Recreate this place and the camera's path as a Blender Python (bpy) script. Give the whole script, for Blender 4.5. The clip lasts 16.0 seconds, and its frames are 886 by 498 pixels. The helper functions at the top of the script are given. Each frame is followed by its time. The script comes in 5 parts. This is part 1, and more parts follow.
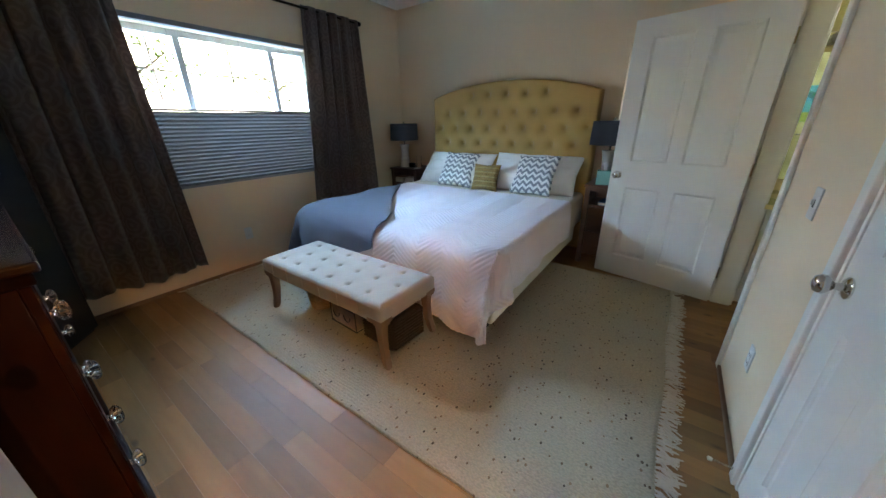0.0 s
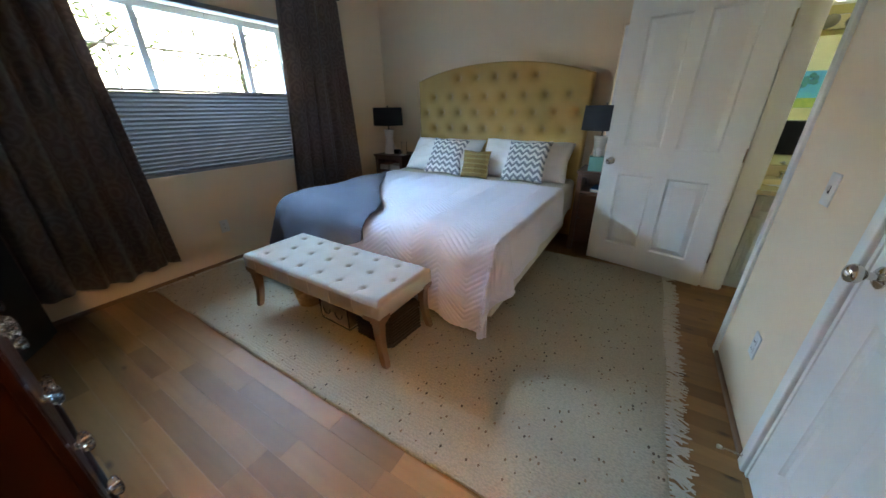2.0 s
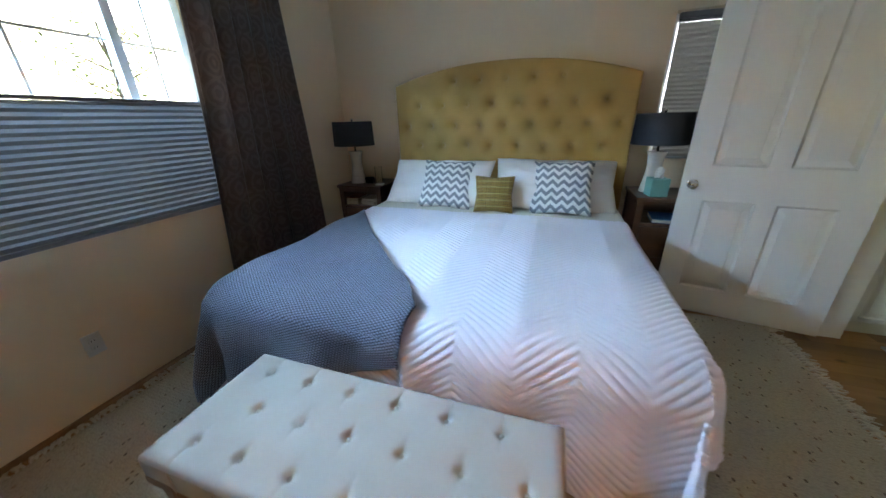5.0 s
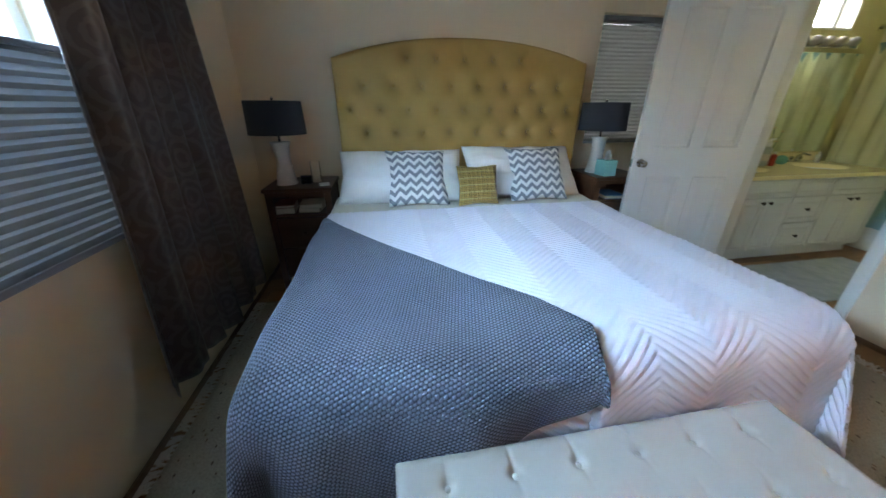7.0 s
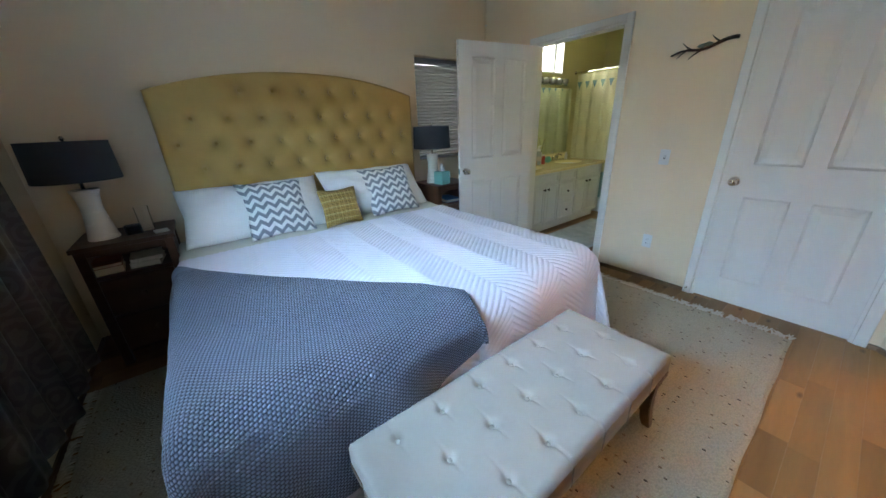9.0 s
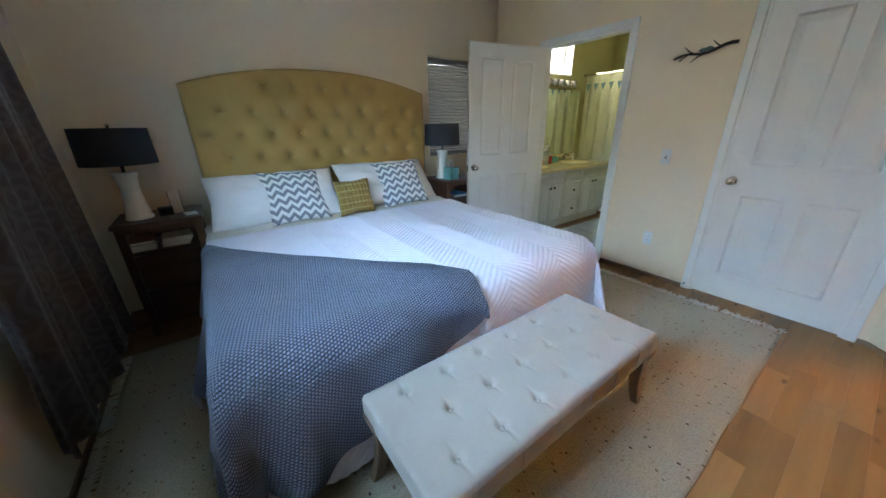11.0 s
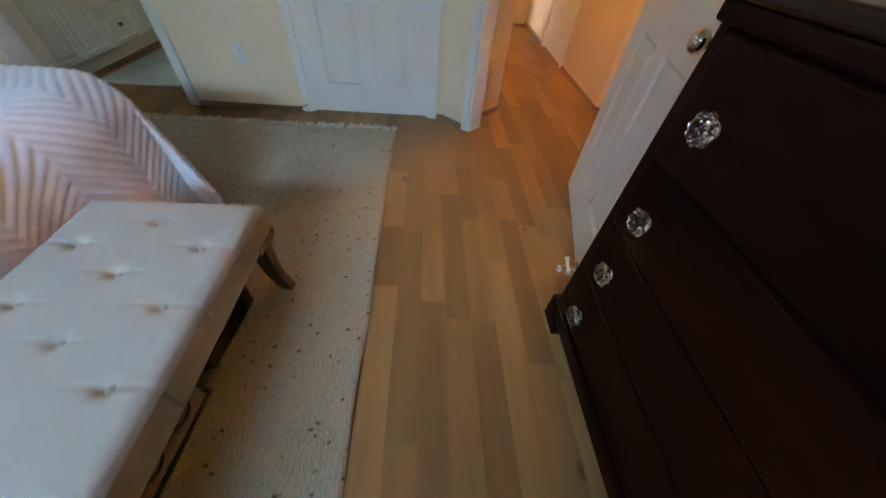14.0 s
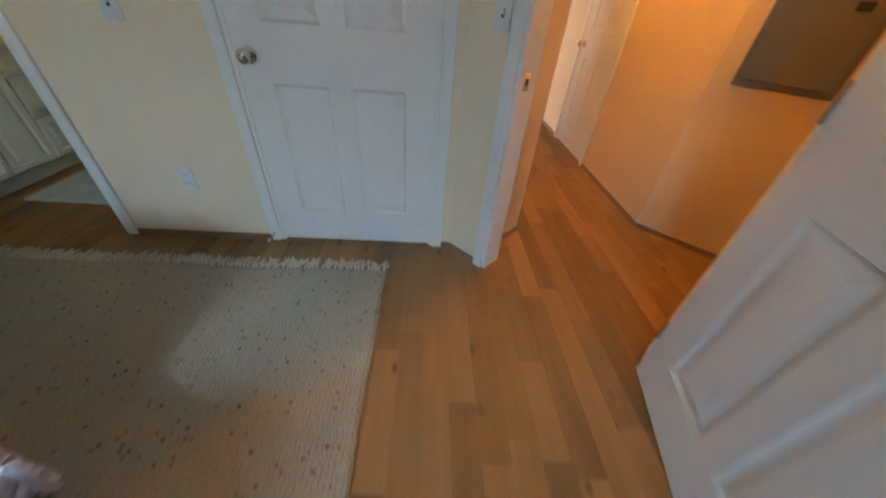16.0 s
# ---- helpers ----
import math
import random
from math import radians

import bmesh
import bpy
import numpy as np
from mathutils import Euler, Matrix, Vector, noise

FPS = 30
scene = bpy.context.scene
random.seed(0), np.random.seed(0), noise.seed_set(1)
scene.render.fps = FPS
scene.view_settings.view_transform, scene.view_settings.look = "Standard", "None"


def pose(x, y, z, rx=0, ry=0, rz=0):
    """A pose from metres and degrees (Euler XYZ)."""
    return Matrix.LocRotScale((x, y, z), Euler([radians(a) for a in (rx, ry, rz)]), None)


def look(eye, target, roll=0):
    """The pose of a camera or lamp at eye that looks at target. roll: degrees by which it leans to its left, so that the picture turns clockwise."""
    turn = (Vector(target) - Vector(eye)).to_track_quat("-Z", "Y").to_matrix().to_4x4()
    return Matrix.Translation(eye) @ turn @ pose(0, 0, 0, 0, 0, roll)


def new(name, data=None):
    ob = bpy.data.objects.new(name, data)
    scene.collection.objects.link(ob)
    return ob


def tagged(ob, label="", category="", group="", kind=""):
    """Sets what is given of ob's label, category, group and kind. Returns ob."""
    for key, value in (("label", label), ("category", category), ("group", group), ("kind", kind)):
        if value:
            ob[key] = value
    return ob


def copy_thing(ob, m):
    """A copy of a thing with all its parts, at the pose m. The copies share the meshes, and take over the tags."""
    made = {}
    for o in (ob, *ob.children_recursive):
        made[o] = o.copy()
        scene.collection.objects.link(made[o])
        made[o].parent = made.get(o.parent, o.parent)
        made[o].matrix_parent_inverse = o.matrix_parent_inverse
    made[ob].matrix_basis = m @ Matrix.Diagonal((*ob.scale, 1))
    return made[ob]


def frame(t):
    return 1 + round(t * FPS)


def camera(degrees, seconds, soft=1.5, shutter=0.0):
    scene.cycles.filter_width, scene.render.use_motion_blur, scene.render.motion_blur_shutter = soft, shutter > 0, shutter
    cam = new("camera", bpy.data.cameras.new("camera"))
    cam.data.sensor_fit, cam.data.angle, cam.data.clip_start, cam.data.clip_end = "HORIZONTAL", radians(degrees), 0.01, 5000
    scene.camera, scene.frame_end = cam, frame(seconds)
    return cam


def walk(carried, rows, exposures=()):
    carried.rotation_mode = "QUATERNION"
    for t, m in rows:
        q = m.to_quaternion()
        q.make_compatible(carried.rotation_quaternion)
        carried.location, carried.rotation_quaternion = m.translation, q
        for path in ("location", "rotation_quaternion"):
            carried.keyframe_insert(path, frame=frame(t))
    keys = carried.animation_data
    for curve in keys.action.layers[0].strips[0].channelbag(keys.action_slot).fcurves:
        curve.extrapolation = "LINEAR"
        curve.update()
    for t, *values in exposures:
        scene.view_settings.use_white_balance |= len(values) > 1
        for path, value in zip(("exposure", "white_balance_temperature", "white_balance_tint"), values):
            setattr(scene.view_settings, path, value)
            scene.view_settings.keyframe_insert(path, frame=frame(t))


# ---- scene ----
EXPOSURES = [(0, 1.10, 6200, 13), (12.2, 1.10, 6200, 13), (13.4, 0.70, 6450, 12), (16, 0.70, 6450, 12)]
cam = camera(108.3, 16.0, shutter=0.5)
PATH = [
    (0, (3.358, -3.693, 1.347), (2.285, -2.18, 0.616), -0.8),
    (0.5, (3.348, -3.697, 1.342), (2.268, -2.172, 0.631), 0.4),
    (1, (3.316, -3.685, 1.356), (2.19, -2.158, 0.723), 0.5),
    (1.5, (3.262, -3.689, 1.347), (2.227, -2.113, 0.68), 0.5),
    (2, (3.217, -3.666, 1.333), (2.257, -2.107, 0.527), -0.5),
    (2.5, (3.156, -3.511, 1.326), (2.29, -1.881, 0.557), 0.0),
    (3, (3.027, -3.361, 1.325), (2.114, -1.738, 0.597), 1.7),
    (3.5, (2.786, -3.296, 1.317), (1.977, -1.638, 0.545), 0.5),
    (4, (2.624, -3.246, 1.327), (2.081, -1.483, 0.555), 1.2),
    (4.5, (2.397, -3.123, 1.343), (1.736, -1.386, 0.604), -2.0),
    (7, (1.036, -2.782, 1.307), (1.352, -0.981, 0.498), 0.1),
    (7.5, (0.911, -2.731, 1.319), (1.46, -0.96, 0.569), -1.1),
    (8, (0.826, -2.774, 1.342), (1.606, -1.067, 0.652), 0.1),
    (8.5, (0.771, -2.892, 1.341), (1.76, -1.352, 0.534), -1.6),
    (9, (0.829, -2.982, 1.358), (1.95, -1.493, 0.633), -2.2),
    (11.5, (0.709, -3.106, 1.319), (1.776, -1.575, 0.599), -0.4),
    (12, (0.699, -3.064, 1.329), (1.729, -1.526, 0.572), -0.1),
    (12.5, (0.89, -3.141, 1.249), (2.203, -1.875, 0.429), 4.0),
    (13, (1.136, -3.225, 1.148), (2.599, -2.708, -0.114), 3.7),
    (13.5, (1.289, -3.247, 1.084), (2.649, -3.152, -0.379), 5.2),
    (14, (1.442, -3.181, 1.089), (2.805, -3.32, -0.368), 5.9),
    (14.5, (1.589, -3.189, 1.09), (2.98, -3.343, -0.339), 3.2),
    (15, (1.804, -3.247, 1.122), (3.28, -3.341, -0.225), 3.4),
    (15.5, (2.0, -3.238, 1.116), (3.489, -3.364, -0.213), 4.5),
    (16, (2.301, -3.176, 1.134), (3.884, -3.289, -0.083), 4.9),
]
walk(cam, [(t, look(e, g, r)) for t, e, g, r in PATH], EXPOSURES)

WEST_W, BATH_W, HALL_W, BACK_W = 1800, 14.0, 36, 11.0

# ---- world, lights, exposure ----
world = bpy.data.worlds.new("world")
scene.world = world
world.use_nodes = True
wn = world.node_tree.nodes
sky = wn.new("ShaderNodeTexSky")
sky.sky_type, sky.sun_disc = "NISHITA", False
sky.sun_elevation, sky.sun_rotation = radians(55), radians(200)
world.node_tree.links.new(sky.outputs[0], wn["Background"].inputs[0])
wn["Background"].inputs[1].default_value = 0.15

sun = new("sun", bpy.data.lights.new("sun", "SUN"))
sun.data.energy, sun.data.angle, sun.data.color = 4.5, radians(0.5), (1, 0.95, 0.87)
sun.matrix_world = look((0, 0, 20), (3, 9, 0))


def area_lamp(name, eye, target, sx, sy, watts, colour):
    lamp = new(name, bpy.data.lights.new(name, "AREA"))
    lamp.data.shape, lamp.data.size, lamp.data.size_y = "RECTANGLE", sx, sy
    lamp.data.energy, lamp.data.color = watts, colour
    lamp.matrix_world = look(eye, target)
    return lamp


# added lamps stand in for sky light, outside the west and bathroom windows
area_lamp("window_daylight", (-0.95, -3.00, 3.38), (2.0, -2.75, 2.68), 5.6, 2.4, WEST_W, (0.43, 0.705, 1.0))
area_lamp("bath_daylight", (4.95, 0.2, 2.3), (4.95, -2.0, 1.2), 0.6, 0.5, BATH_W, (1.0, 0.97, 0.88))
hall_bulb = new("hall_bulb", bpy.data.lights.new("hall_bulb", "POINT"))
hall_bulb.data.energy, hall_bulb.data.color, hall_bulb.data.shadow_soft_size = HALL_W, (1.0, 0.49, 0.12), 0.04
hall_bulb.location = (4.22, -4.18, 2.52)


# ---- materials ----
def nodes_of(name):
    m = bpy.data.materials.new(name)
    m.use_nodes = True
    nt = m.node_tree
    return m, nt, nt.nodes["Principled BSDF"]


def add(nt, kind, **props):
    n = nt.nodes.new(kind)
    for k, v in props.items():
        if k in n.inputs:
            n.inputs[k].default_value = v
    return n


def rgb(c):
    return (c[0], c[1], c[2], 1)


def surface(name, colour, rough=0.5, metal=0.0, other=None, scale=6.0, mixing=0.5, fine=90.0, bump=0.15,
            dist=0.002, stretch=(1, 1, 1), sheen=0.0, spec=0.5, piece=0.0, coat=0.0, rough_var=0.1):
    """Two scales of noise between two colours, fine relief, roughness that varies."""
    m, nt, b = nodes_of(name)
    L = nt.links.new
    tc = add(nt, "ShaderNodeTexCoord")
    mp = add(nt, "ShaderNodeMapping")
    mp.inputs["Scale"].default_value = stretch
    L(tc.outputs["Object"], mp.inputs["Vector"])
    vec = mp.outputs[0]
    big = add(nt, "ShaderNodeTexNoise", Scale=scale, Detail=5.0, Roughness=0.6)
    small = add(nt, "ShaderNodeTexNoise", Scale=fine, Detail=3.0)
    if piece:
        info = add(nt, "ShaderNodeObjectInfo")
        off = add(nt, "ShaderNodeVectorMath")
        off.operation = "ADD"
        mul = add(nt, "ShaderNodeMath")
        mul.operation = "MULTIPLY"
        mul.inputs[1].default_value = 37.0
        L(info.outputs["Random"], mul.inputs[0])
        L(vec, off.inputs[0])
        L(mul.outputs[0], off.inputs[1])
        vec = off.outputs[0]
    L(vec, big.inputs["Vector"])
    L(vec, small.inputs["Vector"])
    other = other or tuple(c * 0.75 for c in colour)
    ramp = add(nt, "ShaderNodeMapRange")
    ramp.inputs["From Min"].default_value, ramp.inputs["From Max"].default_value = 0.3, 0.7
    ramp.inputs["To Max"].default_value = mixing
    L(big.outputs[0], ramp.inputs["Value"])
    mix = add(nt, "ShaderNodeMix")
    mix.data_type = "RGBA"
    mix.inputs["A"].default_value, mix.inputs["B"].default_value = rgb(colour), rgb(other)
    mix.inputs[6].default_value, mix.inputs[7].default_value = rgb(colour), rgb(other)
    L(ramp.outputs[0], mix.inputs[0])
    col = mix.outputs[2]
    if piece:
        hsv = add(nt, "ShaderNodeHueSaturation")
        pr = add(nt, "ShaderNodeMapRange")
        pr.inputs["To Min"].default_value, pr.inputs["To Max"].default_value = 1 - piece, 1 + piece
        L(info.outputs["Random"], pr.inputs["Value"])
        L(pr.outputs[0], hsv.inputs["Value"])
        L(col, hsv.inputs["Color"])
        col = hsv.outputs[0]
    L(col, b.inputs["Base Color"])
    rr = add(nt, "ShaderNodeMapRange")
    rr.inputs["To Min"].default_value = max(0.02, rough - rough_var)
    rr.inputs["To Max"].default_value = min(1, rough + rough_var)
    L(small.outputs[0], rr.inputs["Value"])
    L(rr.outputs[0], b.inputs["Roughness"])
    b.inputs["Metallic"].default_value = metal
    b.inputs["Specular IOR Level"].default_value = spec
    if sheen:
        b.inputs["Sheen Weight"].default_value = sheen
    if coat:
        b.inputs["Coat Weight"].default_value = coat
    if bump:
        bp = add(nt, "ShaderNodeBump", Strength=bump, Distance=dist)
        L(small.outputs[0], bp.inputs["Height"])
        L(bp.outputs[0], b.inputs["Normal"])
    return m


def mathn(nt, op, a, b=None, c=None):
    n = nt.nodes.new("ShaderNodeMath")
    n.operation = op
    for i, v in enumerate((a, b, c)):
        if v is None:
            continue
        if hasattr(v, "is_linked"):
            nt.links.new(v, n.inputs[i])
        else:
            n.inputs[i].default_value = v
    return n.outputs[0]


def colour_mix(nt, fac, a, b):
    mix = nt.nodes.new("ShaderNodeMix")
    mix.data_type = "RGBA"
    nt.links.new(fac, mix.inputs[0])
    for i, v in ((6, a), (7, b)):
        if hasattr(v, "is_linked"):
            nt.links.new(v, mix.inputs[i])
        else:
            mix.inputs[i].default_value = rgb(v)
    return mix.outputs[2]


def uv_axes(nt):
    uv = nt.nodes.new("ShaderNodeUVMap")
    sep = nt.nodes.new("ShaderNodeSeparateXYZ")
    nt.links.new(uv.outputs[0], sep.inputs[0])
    return uv.outputs[0], sep.outputs[0], sep.outputs[1]


def chevron_fabric():
    m, nt, b = nodes_of("chevron_fabric")
    uv, u, v = uv_axes(nt)
    tri = mathn(nt, "MULTIPLY", mathn(nt, "PINGPONG", u, 0.040), 1.0)
    w = mathn(nt, "ADD", v, tri)
    s = mathn(nt, "FRACT", mathn(nt, "DIVIDE", w, 0.066))
    k = mathn(nt, "GREATER_THAN", s, 0.5)
    n = add(nt, "ShaderNodeTexNoise", Scale=700.0)
    nt.links.new(uv, n.inputs["Vector"])
    grey = colour_mix(nt, n.outputs[0], (0.19, 0.205, 0.23), (0.29, 0.305, 0.33))
    nt.links.new(colour_mix(nt, k, (0.80, 0.79, 0.76), grey), b.inputs["Base Color"])
    b.inputs["Roughness"].default_value = 0.9
    bp = add(nt, "ShaderNodeBump", Strength=0.25, Distance=0.001)
    nt.links.new(n.outputs[0], bp.inputs["Height"])
    nt.links.new(bp.outputs[0], b.inputs["Normal"])
    return m


def gold_weave():
    """Gold basket weave: paired bands of shiny yarn with dark gaps between."""
    m, nt, b = nodes_of("gold_basket_weave")
    uv, u, v = uv_axes(nt)
    n = add(nt, "ShaderNodeTexNoise", Scale=60.0, Detail=3.0)
    nt.links.new(uv, n.inputs["Vector"])
    wob = mathn(nt, "MULTIPLY", mathn(nt, "SUBTRACT", n.outputs[0], 0.5), 0.35)
    cu = mathn(nt, "ADD", mathn(nt, "DIVIDE", u, 0.017), wob)
    cv = mathn(nt, "ADD", mathn(nt, "DIVIDE", v, 0.0125), wob)
    hu = mathn(nt, "ABSOLUTE", mathn(nt, "SINE", mathn(nt, "MULTIPLY", cu, math.pi)))
    hv = mathn(nt, "ABSOLUTE", mathn(nt, "SINE", mathn(nt, "MULTIPLY", cv, math.pi)))
    h = mathn(nt, "MULTIPLY", mathn(nt, "POWER", hu, 0.6), mathn(nt, "POWER", hv, 0.6))
    stripe = mathn(nt, "GREATER_THAN", mathn(nt, "FRACT", mathn(nt, "DIVIDE", v, 0.050)), 0.72)
    yarn = colour_mix(nt, stripe, (0.42, 0.26, 0.055), (0.56, 0.40, 0.13))
    nt.links.new(colour_mix(nt, mathn(nt, "SMOOTH_MIN", mathn(nt, "MULTIPLY", h, 1.5), 1.0, 0.2), (0.05, 0.03, 0.008), yarn), b.inputs["Base Color"])
    b.inputs["Roughness"].default_value = 0.45
    b.inputs["Metallic"].default_value = 0.15
    bp = add(nt, "ShaderNodeBump", Strength=0.9, Distance=0.004)
    nt.links.new(h, bp.inputs["Height"])
    nt.links.new(bp.outputs[0], b.inputs["Normal"])
    return m


def knit_fabric():
    """Moss-stitch knit: rows of small bumps, every other row shifted."""
    m, nt, b = nodes_of("knit_wool")
    uv, u, v = uv_axes(nt)
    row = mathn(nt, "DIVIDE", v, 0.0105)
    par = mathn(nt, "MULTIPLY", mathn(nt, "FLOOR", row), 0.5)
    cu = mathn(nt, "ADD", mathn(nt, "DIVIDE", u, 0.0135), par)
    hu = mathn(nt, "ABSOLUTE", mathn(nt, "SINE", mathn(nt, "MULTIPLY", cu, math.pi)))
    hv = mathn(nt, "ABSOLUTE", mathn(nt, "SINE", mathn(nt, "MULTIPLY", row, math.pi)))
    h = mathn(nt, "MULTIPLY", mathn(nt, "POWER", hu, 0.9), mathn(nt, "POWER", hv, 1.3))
    n = add(nt, "ShaderNodeTexNoise", Scale=5.0, Detail=4.0)
    nt.links.new(uv, n.inputs["Vector"])
    wool = colour_mix(nt, n.outputs[0], (0.195, 0.220, 0.290), (0.26, 0.290, 0.37))
    # plain fine-knit band along the head end
    along = mathn(nt, "ADD", mathn(nt, "MULTIPLY", u, 0.34), mathn(nt, "MULTIPLY", v, 0.94))
    band = mathn(nt, "GREATER_THAN", mathn(nt, "ADD", along, mathn(nt, "MULTIPLY", u, 0.10)), -0.95)
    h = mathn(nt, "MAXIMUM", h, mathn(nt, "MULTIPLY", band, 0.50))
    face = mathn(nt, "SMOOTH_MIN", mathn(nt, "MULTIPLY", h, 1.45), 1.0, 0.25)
    # shade in the gaps between stitches is put into the colour as near-black
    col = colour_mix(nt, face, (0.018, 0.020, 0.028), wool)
    nt.links.new(col, b.inputs["Base Color"])
    b.inputs["Roughness"].default_value = 0.92
    b.inputs["Sheen Weight"].default_value = 0.10
    b.inputs["Specular IOR Level"].default_value = 0.2
    bp = add(nt, "ShaderNodeBump", Strength=1.0, Distance=0.0055)
    nt.links.new(h, bp.inputs["Height"])
    nt.links.new(bp.outputs[0], b.inputs["Normal"])
    return m


def rug_wool():
    m, nt, b = nodes_of("rug_wool")
    tc = add(nt, "ShaderNodeTexCoord")
    o = tc.outputs["Object"]
    mp = add(nt, "ShaderNodeMapping")
    mp.inputs["Scale"].default_value = (85, 170, 60)
    nt.links.new(o, mp.inputs["Vector"])
    loops = add(nt, "ShaderNodeTexVoronoi", Scale=1.0)
    nt.links.new(mp.outputs[0], loops.inputs["Vector"])
    mp2 = add(nt, "ShaderNodeMapping")
    mp2.inputs["Scale"].default_value = (58, 40, 20)
    nt.links.new(o, mp2.inputs["Vector"])
    fl = add(nt, "ShaderNodeTexVoronoi", Scale=1.0)
    fl.inputs["Randomness"].default_value = 1.0
    nt.links.new(mp2.outputs[0], fl.inputs["Vector"])
    sep = nt.nodes.new("ShaderNodeSeparateColor")
    nt.links.new(fl.outputs["Color"], sep.inputs[0])
    chosen = mathn(nt, "GREATER_THAN", sep.outputs[0], 0.865)
    near = mathn(nt, "LESS_THAN", fl.outputs["Distance"], 0.32)
    fleck = mathn(nt, "MULTIPLY", chosen, near)
    n = add(nt, "ShaderNodeTexNoise", Scale=4.0, Detail=6.0)
    nt.links.new(o, n.inputs["Vector"])
    base = colour_mix(nt, n.outputs[0], (0.385, 0.332, 0.232), (0.495, 0.432, 0.315))
    base2 = colour_mix(nt, loops.outputs["Distance"], base, (0.30, 0.26, 0.19))
    brown = colour_mix(nt, sep.outputs[1], (0.06, 0.045, 0.03), (0.27, 0.18, 0.10))
    nt.links.new(colour_mix(nt, fleck, base2, brown), b.inputs["Base Color"])
    b.inputs["Roughness"].default_value = 0.95
    sp = nt.nodes.new("ShaderNodeSeparateXYZ")
    nt.links.new(o, sp.inputs[0])
    wander = mathn(nt, "ADD", mathn(nt, "DIVIDE", sp.outputs[1], 0.017), mathn(nt, "MULTIPLY", n.outputs[0], 1.6))
    rib = mathn(nt, "ABSOLUTE", mathn(nt, "SINE", mathn(nt, "MULTIPLY", wander, math.pi)))
    high = mathn(nt, "SUBTRACT", loops.outputs["Distance"], mathn(nt, "MULTIPLY", rib, 0.35))
    bp = add(nt, "ShaderNodeBump", Strength=0.75, Distance=0.005)
    bp.invert = True
    nt.links.new(high, bp.inputs["Height"])
    nt.links.new(bp.outputs[0], b.inputs["Normal"])
    return m


def damask():
    """Dark taupe curtain cloth, a tone-on-tone pattern of rounded medallions, a little light comes through."""
    m, nt, b = nodes_of("curtain_damask")
    uv, u, v = uv_axes(nt)
    vor = add(nt, "ShaderNodeTexVoronoi", Scale=7.0)
    vor.inputs["Randomness"].default_value = 0.35
    nt.links.new(uv, vor.inputs["Vector"])
    rings = mathn(nt, "SINE", mathn(nt, "MULTIPLY", vor.outputs["Distance"], 26.0))
    n = add(nt, "ShaderNodeTexNoise", Scale=38.0, Detail=3.0)
    nt.links.new(uv, n.inputs["Vector"])
    pat = mathn(nt, "GREATER_THAN", mathn(nt, "ADD", mathn(nt, "MULTIPLY", rings, 0.25), n.outputs[0]), 0.55)
    w = add(nt, "ShaderNodeTexNoise", Scale=600.0)
    nt.links.new(uv, w.inputs["Vector"])
    a = colour_mix(nt, w.outputs[0], (0.048, 0.033, 0.027), (0.070, 0.048, 0.039))
    c = colour_mix(nt, w.outputs[0], (0.084, 0.061, 0.051), (0.120, 0.090, 0.076))
    col = colour_mix(nt, pat, a, c)
    nt.links.new(col, b.inputs["Base Color"])
    b.inputs["Roughness"].default_value = 0.72
    b.inputs["Sheen Weight"].default_value = 0.25
    bp = add(nt, "ShaderNodeBump", Strength=0.3, Distance=0.001)
    nt.links.new(pat, bp.inputs["Height"])
    nt.links.new(bp.outputs[0], b.inputs["Normal"])
    tr = add(nt, "ShaderNodeBsdfTranslucent")
    tr.inputs[0].default_value = (0.34, 0.24, 0.19, 1)
    mx = add(nt, "ShaderNodeMixShader")
    mx.inputs[0].default_value = 0.17
    nt.links.new(b.outputs[0], mx.inputs[1])
    nt.links.new(tr.outputs[0], mx.inputs[2])
    nt.links.new(mx.outputs[0], nt.nodes["Material Output"].inputs[0])
    return m


def shade_cloth(colour):
    m, nt, b = nodes_of("shade_cloth")
    b.inputs["Base Color"].default_value = rgb(colour)
    b.inputs["Roughness"].default_value = 0.9
    tr = add(nt, "ShaderNodeBsdfTranslucent")
    tr.inputs[0].default_value = rgb(colour)
    mx = add(nt, "ShaderNodeMixShader")
    mx.inputs[0].default_value = 0.05
    nt.links.new(b.outputs[0], mx.inputs[1])
    nt.links.new(tr.outputs[0], mx.inputs[2])
    nt.links.new(mx.outputs[0], nt.nodes["Material Output"].inputs[0])
    return m


def glass(name="window_glass", rough=0.0, tint=(1, 1, 1)):
    m, nt, b = nodes_of(name)
    b.inputs["Base Color"].default_value = rgb(tint)
    b.inputs["Roughness"].default_value = rough
    b.inputs["Transmission Weight"].default_value = 1.0
    b.inputs["IOR"].default_value = 1.45
    return m


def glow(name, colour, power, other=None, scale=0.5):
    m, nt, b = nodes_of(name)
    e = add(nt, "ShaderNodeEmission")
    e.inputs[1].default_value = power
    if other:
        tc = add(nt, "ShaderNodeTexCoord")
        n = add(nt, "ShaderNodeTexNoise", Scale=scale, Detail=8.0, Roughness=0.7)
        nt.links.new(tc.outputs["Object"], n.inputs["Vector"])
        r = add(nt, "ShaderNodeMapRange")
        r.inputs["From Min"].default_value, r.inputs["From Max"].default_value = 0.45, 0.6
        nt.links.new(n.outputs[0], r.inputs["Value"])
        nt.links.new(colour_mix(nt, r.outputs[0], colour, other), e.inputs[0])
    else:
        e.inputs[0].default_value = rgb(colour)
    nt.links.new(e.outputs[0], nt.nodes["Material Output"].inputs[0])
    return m


